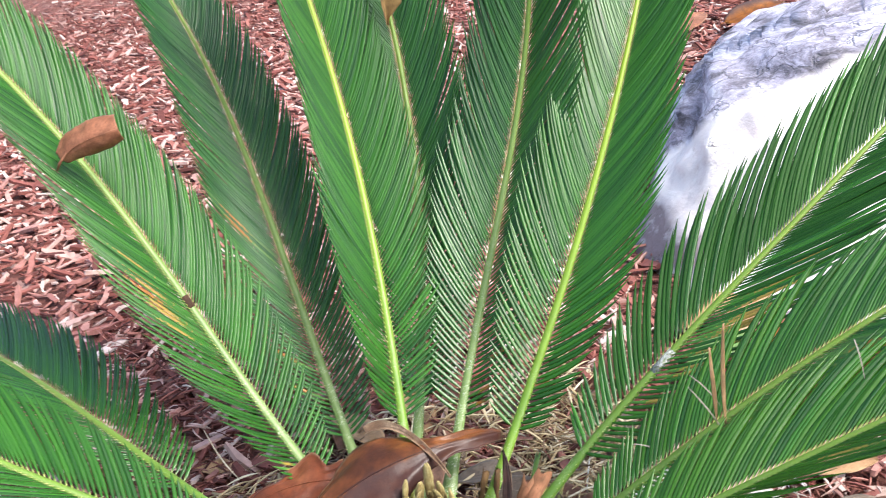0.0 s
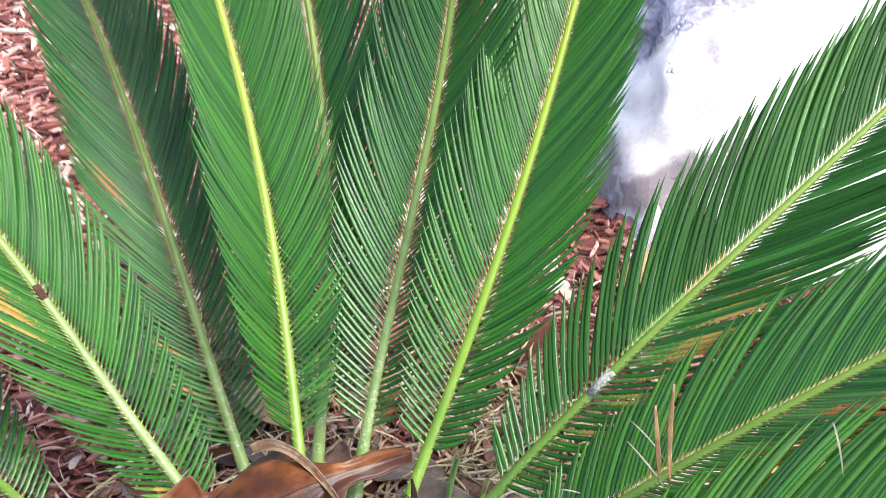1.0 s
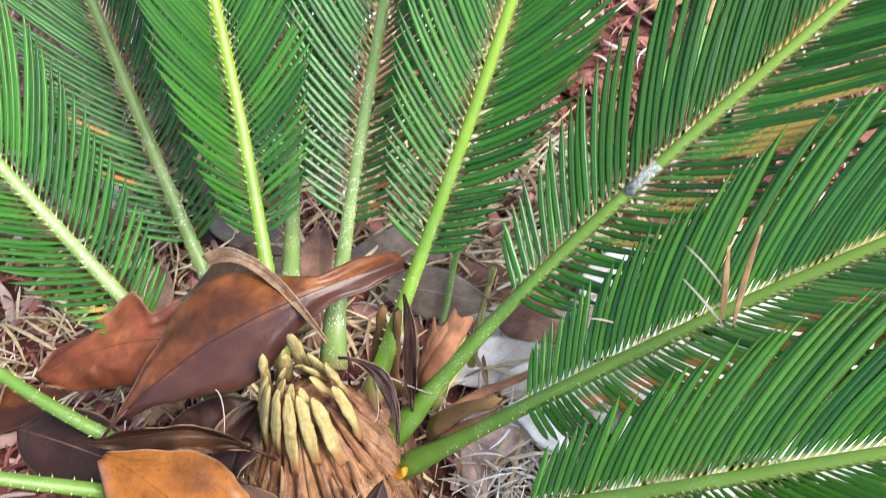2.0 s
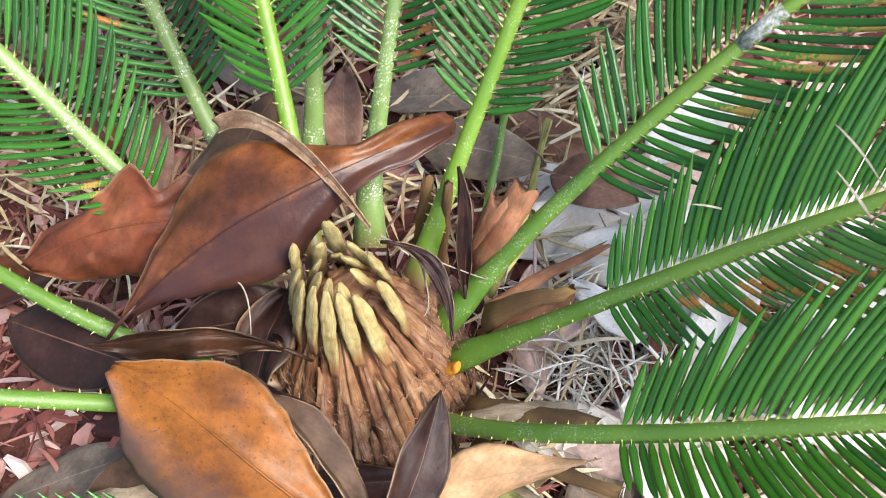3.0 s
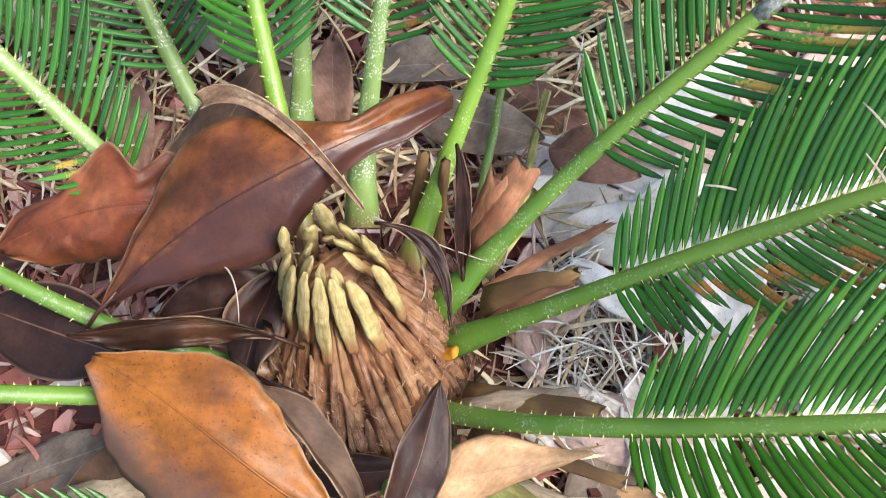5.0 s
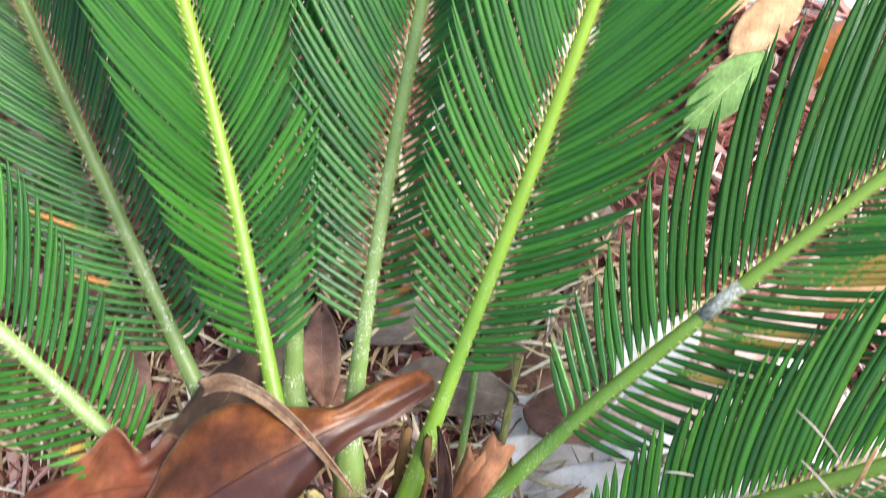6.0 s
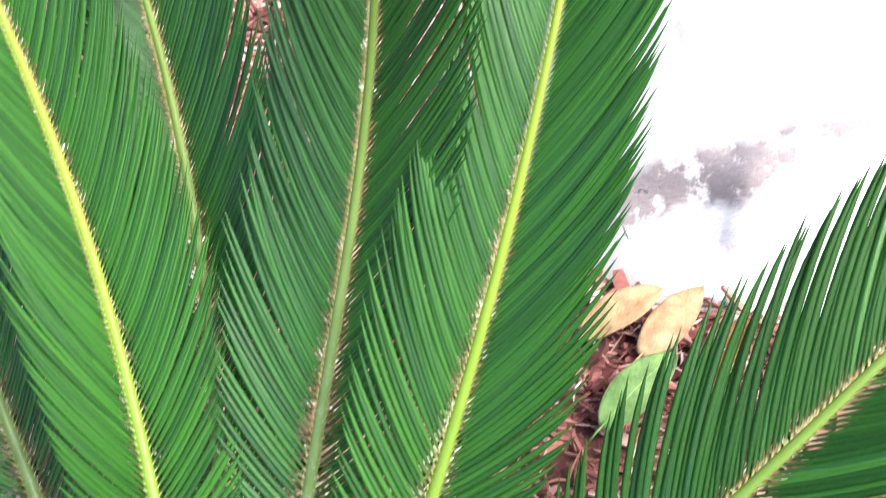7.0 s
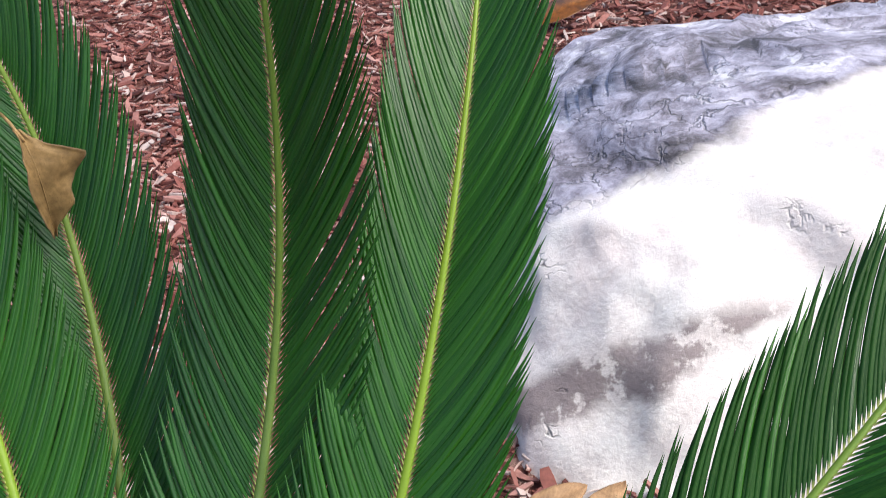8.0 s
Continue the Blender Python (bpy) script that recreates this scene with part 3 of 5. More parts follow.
# ---- fronds ----
def leaflet_mesh(name, mat, sweep, droop, wave, hand):
    """One narrow pointed leaflet, 1 long along x, 1 wide along y, arched with rolled edges; sweep bends it towards the frond's tip, droop down."""
    verts, faces, uvs = [], [], []
    n = 10
    across = ((-1, -0.34), (-0.72, -0.10), (-0.30, 0.0), (0, -0.07), (0.30, 0.0), (0.72, -0.10), (1, -0.34))
    for k in range(n + 1):
        u = k / n
        w = 0.5 * min(1.0, 0.24 + 4.5 * u) * (1 - 0.18 * u) * (1 - max(0.0, (u - 0.66) / 0.34) ** 2.0) + 0.012
        y = hand * sweep * u ** 2.2
        z = -droop * u ** 2 + wave * math.sin(u * 5.0) * 0.006
        for c, h in across:
            verts.append((u, (y, c * w), z, h * min(1.0, 2.2 * w)))
            uvs.append((u, 0.5 + 0.5 * c * w))
    # length and width are scaled apart, so the bend is kept in lengths and the blade in widths
    ratio = 0.055
    verts = [(u, y + b * ratio, z + h * ratio) for u, (y, b), z, h in verts]
    for k in range(n):
        for j in range(6):
            a = 7 * k + j
            faces.append((a, a + 1, a + 8, a + 7))
    return mesh_of(name, verts, faces, mat, uvs)


SWEEPS = (0.03, 0.08, 0.13, 0.18, 0.23)


def leaflet_set(mat):
    """Leaflets from straight (near the frond's foot) to well swept, three of each, for both sides."""
    rng = random.Random(5)
    return {(hand, k): [leaflet_mesh("leaflet", mat, w + rng.uniform(-0.012, 0.012), rng.uniform(-0.01, 0.02), rng.uniform(-1, 1), hand) for _ in range(3)] for hand in (1, -1) for k, w in enumerate(SWEEPS)}


LEAFLETS = leaflet_set(LEAFLET)
LEAFLETS_DULL = leaflet_set(LEAFLET_DULL)
LEAFLETS_SHADED = leaflet_set(LEAFLET_SHADED)
LEAFLETS_FRESH = leaflet_set(LEAFLET_FRESH)
LEAFLETS_BROWN = leaflet_set(LEAFLET_BROWN)
LEAFLETS_YELLOW = leaflet_set(LEAFLET_YELLOW)

CROWN_AT = Vector((0.012, -0.035, 0.0))
plant = new("cycad")
plant.matrix_basis = Matrix.Translation(CROWN_AT)
tagged(plant, "low cycad with stiff green feathered fronds and a brown woolly crown", "plant")


def frond(P0, P1, P2, P3, more, bare=0.13, longest=0.165, twist=0.0, keel=22, gap=0.0047, radius=0.0068, blade_width=0.0049, clump=1.2, base_gap=0.5, near_keel=None, dull=False, seed=1, label="", marks=(), patch=None, sheath=0.06, broad=0, face=None, bark=None):
    """A feather leaf: a tapered spiny stalk along a curve, carried on by more metres beyond P3, with narrow leaflets on both sides."""
    rng = random.Random(seed)
    pts = bezier((P0, P1, P2, P3), 40)
    foot_in = Vector((CROWN_AT.x, CROWN_AT.y, max(0.03, P0[2] - 0.05)))
    first = (pts[1] - pts[0]).normalized()
    pts = [Vector(P0) + (foot_in - Vector(P0)).normalized() * 0.03 - first * 0.01] + pts
    o = Vector((P3[0] - P0[0], P3[1] - P0[1], 0)).normalized()
    t = (pts[-1] - pts[-2]).normalized()
    step = 0.02
    for k in range(int(more / step)):
        t = (t + (o * 0.6 - Vector((0, 0, 1.0))) * 0.028).normalized()
        pts.append(pts[-1] + t * step)
    at = [0.0]
    for a, b in zip(pts, pts[1:]):
        at.append(at[-1] + (b - a).length)
    at = [q - at[1] for q in at]
    total = at[-1]
    radii = [radius * (1.0 - 0.78 * (max(0.0, s) / total) ** 0.9) + 0.0035 * math.exp(-max(-0.02, s) / 0.03) for s in at]
    v, f, uv = tube(pts, radii, 10, 0.8, up=-o * 0.6 + Vector((0, 0, 1)))
    uv = [(a + sheath, b) for a, b in uv]
    stalk = part("frond", mesh_of("frond", v, f, bark or (STALK_FUZZY if dull else STALK), uv), plant, label)
    kind = LEAFLETS_DULL if dull else LEAFLETS
    if patch:
        on = [k for k, q in enumerate(at) if patch[0] <= q <= patch[1]]
        v, f, uv = tube([pts[k] for k in on], [radii[k] * 1.05 for k in on], 10, 0.85, up=-o * 0.6 + Vector((0, 0, 1)))
        part("patch", mesh_of("patch", v, f, patch[2], uv), stalk, patch[3])

    def at_length(s):
        k = min(range(len(at) - 1), key=lambda i: abs((at[i] + at[i + 1]) / 2 - s))
        u = (s - at[k]) / (at[k + 1] - at[k])
        p = pts[k].lerp(pts[k + 1], u)
        tan = (pts[min(k + 2, len(pts) - 1)] - pts[max(k - 1, 0)]).normalized()
        side = tan.cross(-o * 0.6 + Vector((0, 0, 1))).normalized()
        q = Matrix.Rotation(radians(twist), 3, tan)
        side = q @ side
        return p, tan, side, side.cross(tan), radii[k]

    thorn_v, thorn_f = [], []

    def thorn(p, d, length, r):
        s = d.orthogonal().normalized()
        q = d.cross(s)
        b = len(thorn_v)
        for j in range(4):
            a = math.pi / 2 * j
            thorn_v.append(p + (s * math.cos(a) + q * math.sin(a)) * r)
        thorn_v.append(p + d * length)
        for j in range(4):
            thorn_f.append((b + j, b + (j + 1) % 4, b + 4))

    s = 0.03
    while s < bare:
        p, tan, side, up, r = at_length(s)
        for hand in (1, -1):
            d = (side * hand + up * 0.35 + tan * rng.uniform(0.1, 0.5)).normalized()
            thorn(p + d * r * 0.8, d, rng.uniform(0.002, 0.0045), 0.0009)
        s += rng.uniform(0.008, 0.014)
    for hand in (1, -1):
        s = bare + rng.uniform(0, gap)
        while s < total - 0.004:
            u = (s - bare) / (total - bare)
            p, tan, side, up, r = at_length(s)
            grow = min(1.0, 0.22 + 0.78 * (s - bare) / 0.19)
            fade = 1.0 if u < 0.6 else 1.0 - 0.55 * ((u - 0.6) / 0.4) ** 1.5
            L = longest * grow * fade * rng.uniform(0.98, 1.02)
            phi = radians(66 - 26 * min(1.0, (s - bare) / 0.20) - 13 * u + clump * noise.noise((s * 95, hand * 5, seed)) + rng.gauss(0, 0.6))
            kl = radians((keel if hand < 0 or near_keel is None else near_keel) + rng.gauss(0, 0.9))
            d = (tan * math.cos(phi) + (side * hand * math.cos(kl) + up * math.sin(kl)) * math.sin(phi)).normalized()
            flat = (up * math.cos(kl) - side * hand * math.sin(kl))
            if hand == broad and face:
                flat = flat + Vector(face) * min(1.0, (s - bare) / 0.12)
            flat = (flat - d * flat.dot(d)).normalized()
            flat = Matrix.Rotation(radians(hand * (-14 + rng.gauss(0, 3)) if hand != broad else rng.gauss(0, 2)), 3, d) @ flat
            y = flat.cross(d)
            w = (blade_width + 0.0008 * max(0.0, 1 - (s - bare) / 0.25)) / 0.055 * (0.8 + 0.2 * grow) * (1.1 if hand == broad else 1.0)
            foot = p + (side * hand * 0.75 + up * 0.45).normalized() * r * 0.8
            far = min(4, int(4.9 * min(1.0, (s - bare) / 0.24) + rng.uniform(-0.25, 0.25)))
            which = kind
            for a, b, side_of, chance, sort in marks:
                if a < s < b and hand == side_of and rng.random() < chance:
                    which = sort
            if which is None:
                which = LEAFLETS_BROWN
                L *= 0.6
                w *= 0.75
            ob = part("leaflet", rng.choice(which[hand, max(0, far)]), stalk)
            ob.matrix_basis = Matrix((( d.x * L, y.x * w, flat.x * w, foot.x), (d.y * L, y.y * w, flat.y * w, foot.y), (d.z * L, y.z * w, flat.z * w, foot.z), (0, 0, 0, 1)))
            dd = (side * hand + up * 0.5 + tan * 0.5).normalized()
            if rng.random() < 0.4 * max(0.2, 1 - (s - bare) / 0.4):
                thorn(foot, (d * 0.8 + dd * 0.4).normalized(), rng.uniform(0.004, 0.008), 0.0006)
            s += gap * (1.0 + base_gap * max(0.0, 1 - (s - bare) / 0.30)) * rng.uniform(0.96, 1.04)
    tagged(part("spine", mesh_of("spine", thorn_v, thorn_f, SPINE, smooth=False), stalk, "pale pointed spines along the stalk"), kind="stuff")
    return stalk



frond((-0.030, -0.060, 0.085), (-0.126, -0.107, 0.212), (-0.251, -0.129, 0.271), (-0.389, -0.116, 0.335), 0.45, bare=0.23, seed=20, sheath=-0.02)
frond((-0.025, -0.050, 0.085), (-0.207, -0.078, 0.210), (-0.378, 0.075, 0.236), (-0.624, 0.214, 0.255), 0.25, bare=0.30, seed=21, sheath=-0.03)
frond((-0.088, 0.011, 0.140), (-0.247, 0.114, 0.261), (-0.344, 0.202, 0.434), (-0.496, 0.216, 0.638), 0.3, bare=0.08, seed=22, bark=STALK_FUZZY, patch=(0.315, 0.362, WOOL_DARK, "dark bruise on the stalk"), marks=((0.26, 0.36, -1, 0.28, LEAFLETS_YELLOW), (0.23, 0.34, -1, 0.12, LEAFLETS_BROWN), (0.08, 0.16, 1, 0.05, LEAFLETS_YELLOW), (0.08, 0.16, -1, 0.08, LEAFLETS_YELLOW)))
frond((-0.090, 0.071, 0.130), (-0.216, 0.268, 0.284), (-0.313, 0.480, 0.473), (-0.469, 0.642, 0.641), 0.15, bare=0.09, dull=True, seed=23, marks=((0.09, 0.26, -1, 0.16, LEAFLETS_BROWN), (0.09, 0.22, 1, 0.08, LEAFLETS_YELLOW), (0.30, 0.42, -1, 0.12, LEAFLETS_BROWN)))
frond((-0.017, -0.016, 0.150), (-0.079, 0.217, 0.277), (-0.115, 0.358, 0.431), (-0.185, 0.444, 0.658), 0.28, bare=0.15, seed=24, sheath=-0.03, twist=16, keel=30, longest=0.158, broad=-1, bark=STALK_BRIGHT)
frond((-0.054, 0.129, 0.120), (-0.032, 0.288, 0.308), (-0.065, 0.515, 0.540), (-0.125, 0.538, 0.733), 0.12, bare=0.10, dull=True, seed=25)
frond((-0.001, 0.083, 0.141), (0.039, 0.327, 0.374), (0.112, 0.400, 0.500), (0.121, 0.404, 0.801), 0.15, bare=0.09, dull=True, seed=26, twist=10, marks=((0.09, 0.24, 1, 0.25, LEAFLETS_BROWN), (0.09, 0.20, -1, 0.03, LEAFLETS_YELLOW)))
frond((0.040, 0.029, 0.130), (0.103, 0.189, 0.257), (0.206, 0.296, 0.450), (0.272, 0.533, 0.756), 0.12, bare=0.12, seed=27, sheath=0.02, twist=12, broad=1, bark=STALK_BRIGHT)
frond((0.073, 0.011, 0.121), (0.171, 0.101, 0.223), (0.314, 0.139, 0.361), (0.523, 0.269, 0.524), 0.22, bare=0.13, seed=28, broad=-1, face=(0.1, -1.2, -0.1), longest=0.188, gap=0.0056, blade_width=0.0053, clump=4.0, base_gap=0.35, near_keel=2, patch=(0.235, 0.282, SCAR, "white crust on the stalk"), marks=((0.20, 1.5, -1, 0.9, LEAFLETS_SHADED), (0.34, 1.5, 1, 0.8, LEAFLETS_SHADED), (0.19, 0.37, 1, 0.35, LEAFLETS_YELLOW)))
frond((0.082, -0.021, 0.108), (0.189, -0.006, 0.200), (0.298, 0.010, 0.301), (0.457, 0.021, 0.415), 0.35, bare=0.115, seed=29, broad=-1, face=(0.1, -1.2, -0.1), gap=0.0047, blade_width=0.0050, clump=2.5, base_gap=0.25, near_keel=4, marks=((0.0, 0.35, -1, 0.6, LEAFLETS_FRESH), (0.155, 0.415, 1, 0.70, LEAFLETS_BROWN), (0.155, 0.40, 1, 0.4, None)))
frond((0.040, -0.062, 0.090), (0.1095, -0.110, 0.182), (0.249, -0.112, 0.277), (0.405, -0.116, 0.377), 0.42, bare=0.19, seed=30, broad=-1, face=(0.1, -1.2, -0.1), gap=0.0047, blade_width=0.0050, clump=2.5, base_gap=0.25, sheath=-0.025, marks=((0.0, 1.5, 1, 0.8, LEAFLETS_FRESH), (0.0, 1.5, -1, 0.8, LEAFLETS_FRESH), (0.24, 0.42, 1, 0.05, LEAFLETS_YELLOW)))
frond((0.030, -0.108, 0.065), (0.05, -0.19, 0.165), (0.09, -0.36, 0.30), (0.13, -0.55, 0.33), 0.15, bare=0.12, seed=31, radius=0.0050)
frond((-0.07, -0.12, 0.07), (-0.14, -0.18, 0.14), (-0.27, -0.29, 0.24), (-0.45, -0.42, 0.28), 0.15, bare=0.08, seed=32)
frond((0.085, -0.115, 0.07), (0.15, -0.165, 0.10), (0.27, -0.27, 0.17), (0.42, -0.40, 0.20), 0.15, bare=0.07, seed=33)


# ---- crown ----
def dome(a, u):
    """A place on the crown's dome: a is the turn, u runs from the foot (0) to the top (1)."""
    u = max(0.0, u)
    r = 0.081 * (1 - 0.74 * u ** 1.5)
    r *= 1 + 0.07 * noise.noise((math.cos(a) * 1.5, math.sin(a) * 1.5, u * 2))
    return Vector((0.008 - 0.009 * u + r * math.cos(a), -0.038 + 0.024 * u + r * math.sin(a), 0.03 + 0.150 * u))


def outward(a, u):
    return Vector((math.cos(a), math.sin(a), 0.2 + 0.6 * u)).normalized()


def build_crown():
    verts, faces, uvs = [], [], []
    rings, seg = 40, 180
    for k in range(rings + 1):
        u = k / rings
        for j in range(seg):
            a = 2 * math.pi * j / seg
            p = dome(a, u)
            rough = (0.006 + 0.007 * max(0.0, 1 - 2.2 * u)) * noise.noise((math.cos(a) * 9, math.sin(a) * 9, u * 6)) + 0.005 * noise.noise(p * 110) + 0.002 * noise.noise(p * 330) - 0.003
            verts.append(p + outward(a, u) * rough)
            uvs.append((0.15 * u, a / 6.3))
    for k in range(rings):
        for j in range(seg):
            a, b = k * seg + j, k * seg + (j + 1) % seg
            faces.append((a, b, b + seg, a + seg))
    faces.append(tuple(range(rings * seg, (rings + 1) * seg)))
    part("crown", mesh_of("crown", verts, faces, WOOL_RUST, uvs), plant, "woolly light brown heart of the crown")


def bud_scale(a0, u0, run, turn, wide, lift, free, mat, seed, label=""):
    """A long woolly scale that lies along the dome from its broad foot to a slender tip."""
    verts, faces, uvs = [], [], []
    n = 10
    for i in range(n + 1):
        q = i / n
        u = min(1.04, u0 + run * q)
        a = a0 + turn * q
        p = dome(a, u)
        out = outward(a, u)
        side = Vector((-math.sin(a), math.cos(a), 0))
        w = wide * min(1.0, 0.65 + 2.2 * q) * (1 - 0.90 * max(0.0, (q - 0.30) / 0.70) ** 1.3) + 0.0005
        rise = lift + free * q ** 3 + 0.0016 * noise.noise((seed, q * 3, 0))
        for c, h in ((-1, -0.9), (-0.7, 0.25), (-0.25, 0.62), (0.25, 0.55), (0.7, 0.2), (1, -0.9)):
            fray = 1 + 0.12 * noise.noise((seed * 3.1 + c * 2, q * 5, 1.0))
            verts.append(p + side * (w * c * fray) + out * (rise + h * w * 1.05 + 0.0010 * noise.noise((seed, c * 2, q * 9))))
            uvs.append((q * 0.06, 0.5 + 0.5 * c))
    for i in range(n):
        for j in range(5):
            x = 6 * i + j
            faces.append((x, x + 1, x + 7, x + 6))
    return part("bud_scale", mesh_of("bud_scale", verts, faces, mat, uvs), plant, label)


def young_frond(a, rho, tall, foot, thick, bow, seed):
    """A stout cream finger, blunt at its top, that stands on the crown and runs out into the brown wool."""
    out = Vector((math.cos(a), math.sin(a), 0))
    hub = Vector((-0.001, -0.010, 0))
    top = hub + out * rho + Vector((0, 0, tall))
    low = dome(a, foot) + out * 0.003
    knee = low.lerp(top, 0.5) + out * bow
    pts = bezier((low, low.lerp(knee, 0.7), knee.lerp(top, 0.4) + out * bow * 0.6, top), 12)
    radii = [thick * (0.60 + 0.50 * math.sin(i / 12 * 2.6)) * (1 - 0.55 * max(0.0, (i / 12 - 0.8) / 0.2) ** 2) for i in range(13)]
    v, f, uv = tube(pts, radii, 12, 0.62, up=(math.cos(a), math.sin(a), 0.1))
    for i, p in enumerate(v):
        turn = 2 * math.pi * (i % 12) / 12
        groove = 0.0011 * math.exp(-((turn - math.pi / 2) / 0.5) ** 2)
        v[i] = p - out * groove + Vector((1, 1, 0.3)) * (0.0011 * noise.noise(p * 120 + Vector((seed, 0, 0))))
    part("young_frond", mesh_of("young_frond", v, f, SPIRE, uv), plant, "cream woolly tip of a young frond")


def build_scales():
    """Rows of long woolly scales up the dome, and the cream young fronds in a ring at its top."""
    rng = random.Random(3)
    rows = ((0.00, 30, 0.0062, WOOL_DARK), (0.08, 30, 0.0060, WOOL), (0.18, 28, 0.0056, WOOL), (0.28, 28, 0.0050, WOOL_RUST), (0.38, 26, 0.0046, WOOL_TAN), (0.48, 24, 0.0042, WOOL_TAN), (0.58, 20, 0.0038, WOOL_RUST))
    k = 0
    for r, (u0, count, wide, mat) in enumerate(rows):
        for j in range(count):
            a = 2 * math.pi * (j + 0.5 * (r % 2) + rng.gauss(0, 0.16)) / count
            k += 1
            low = r < 2
            other = rng.choice((WOOL, WOOL_RUST, WOOL_TAN, mat, mat))
            bud_scale(a, u0 + rng.uniform(-0.03, 0.03), rng.uniform(0.26, 0.40) if low else rng.uniform(0.34, 0.50), rng.gauss(0, 0.05), wide * rng.uniform(0.6, 1.2), -0.0012 if low else 0.0010, rng.uniform(0.0, 0.004) if rng.random() < 0.8 else rng.uniform(0.004, 0.011), mat if low else other, k)
    # thin dry scales that stand off round the foot
    for j in range(26):
        a = rng.uniform(0, 2 * math.pi)
        bud_scale(a, rng.uniform(0.0, 0.25), rng.uniform(0.30, 0.45), rng.gauss(0, 0.12), rng.uniform(0.0012, 0.0024), 0.003, rng.uniform(0.010, 0.026), rng.choice((WOOL_DARK, WOOL_DARK, WOOL)), 400 + j, "thin dry bud scale standing off the crown")
    # the outer ring leans on the dome in front, the back ones stand upright
    for j, (deg, rho, tall, foot) in enumerate(((-172, 0.022, 0.212, 0.84), (-146, 0.020, 0.216, 0.82), (-121, 0.018, 0.217, 0.86), (-97, 0.017, 0.215, 0.80), (-72, 0.018, 0.214, 0.84), (-47, 0.021, 0.208, 0.80), (-12, 0.028, 0.208, 0.80), (162, 0.026, 0.226, 0.90), (130, 0.016, 0.220, 0.95), (98, 0.018, 0.240, 0.95), (62, 0.017, 0.219, 0.95), (28, 0.022, 0.213, 0.90))):
        young_frond(radians(deg), rho, tall, foot, rng.uniform(0.0042, 0.0052), 0.004 if deg < 0 else 0.001, j)
    for j in range(7):
        young_frond(2 * math.pi * j / 7 + rng.gauss(0, 0.15), rng.uniform(0.007, 0.010), rng.uniform(0.208, 0.216), 1.0, rng.uniform(0.0030, 0.0040), 0.001, 40 + j)


def build_wool():
    """Short matted hairs all over the dome, and the raw flesh where scales have broken off."""
    rng = random.Random(8)
    verts, faces = [], []
    for _ in range(5200):
        a, u = rng.uniform(0, 2 * math.pi), 0.70 * rng.random() ** 1.5
        p = dome(a, u)
        out = outward(a, u)
        side = Vector((-math.sin(a), math.cos(a), 0))
        d = (out * rng.uniform(0.0, 0.45) + side * rng.gauss(0, 0.35) + Vector((0, 0, rng.uniform(0.4, 1.0))) - Vector((out.x, out.y, 0)) * 0.3).normalized()
        L, w = rng.uniform(0.004, 0.013), rng.uniform(0.00018, 0.00042)
        p = p + out * rng.uniform(0.002, 0.005)
        b = len(verts)
        e = d.cross(out).normalized() * w
        verts += [p - e, p + e, p + out * w * 2, p + d * L - Vector((0, 0, 0.15 * L))]
        faces += [(b, b + 1, b + 3), (b + 1, b + 2, b + 3), (b + 2, b, b + 3)]
    tagged(part("wool", mesh_of("wool", verts, faces, HAIR, smooth=False), plant, "matted brown wool on the crown"), kind="stuff")
    for deg, u, r in ((-8, 0.50, 0.0050), (-22, 0.26, 0.0062), (-58, 0.24, 0.0062), (-40, 0.42, 0.0036)):
        a = radians(deg)
        p = dome(a, u)
        out = outward(a, u)
        v, f, uv = tube([p - out * 0.004, p + out * 0.006, p + out * 0.010 + Vector((0, 0, 0.004)), p + out * 0.011 + Vector((0, 0, 0.009))], [r, r, r * 0.85, r * 0.4], 10, 0.7)
        v = [q + Vector((1, 1, 1)) * 0.0012 * noise.noise(q * 200) for q in v]
        part("bud_scale", mesh_of("bud_scale", v, f, FLESH, uv), plant, "orange-yellow raw scale on the crown")


build_crown()
build_scales()
build_wool()


def stub(A, B, r, mat, label, tip=0.6):
    """An old cut leaf base of the plant."""
    A, B = Vector(A), Vector(B)
    pts = [A.lerp(B, k / 6) + Vector((0, 0, 0.006 * math.sin(k / 6 * math.pi))) for k in range(7)]
    v, f, uv = tube(pts, [r * (1.35 - (1.35 - tip) * (k / 6) ** 0.7) for k in range(7)], 12, 0.5)
    for i, p in enumerate(v):
        v[i] = p + Vector((1, 1, 1)) * 0.003 * noise.noise(p * 90)
        if i >= 6 * 12:
            v[i] = v[i] + (B - A).normalized() * 0.012 * noise.noise(Vector((i * 0.9, r * 900, 0)))
    part("leaf_base", mesh_of("leaf_base", v, f, mat, uv), plant, label)


stub((0.085, 0.03, 0.13), (0.112, 0.070, 0.178), 0.0095, STUB_RED, "old brown leaf base with a frayed end", 1.1)
stub((0.085, 0.025, 0.12), (0.120, 0.055, 0.168), 0.0090, STUB_GREEN, "old yellow-green leaf base with a frayed end", 1.1)
stub((0.080, 0.035, 0.12), (0.096, 0.064, 0.172), 0.0085, STUB_RED, "frayed pale brown leaf base", 1.1)
stub((0.09, 0.0, 0.12), (0.145, 0.0, 0.172), 0.0080, STUB, "cut brown leaf base with a pale end")
stub((0.09, 0.005, 0.12), (0.172, 0.068, 0.105), 0.0050, STUB_RED, "reddish brown dry leaf base")
stub((0.085, -0.01, 0.10), (0.150, 0.02, 0.120), 0.0060, STUB_RED, "reddish brown dry leaf base")
stub((0.08, -0.06, 0.09), (0.165, -0.075, 0.13), 0.0100, STUB, "brown dry leaf base")
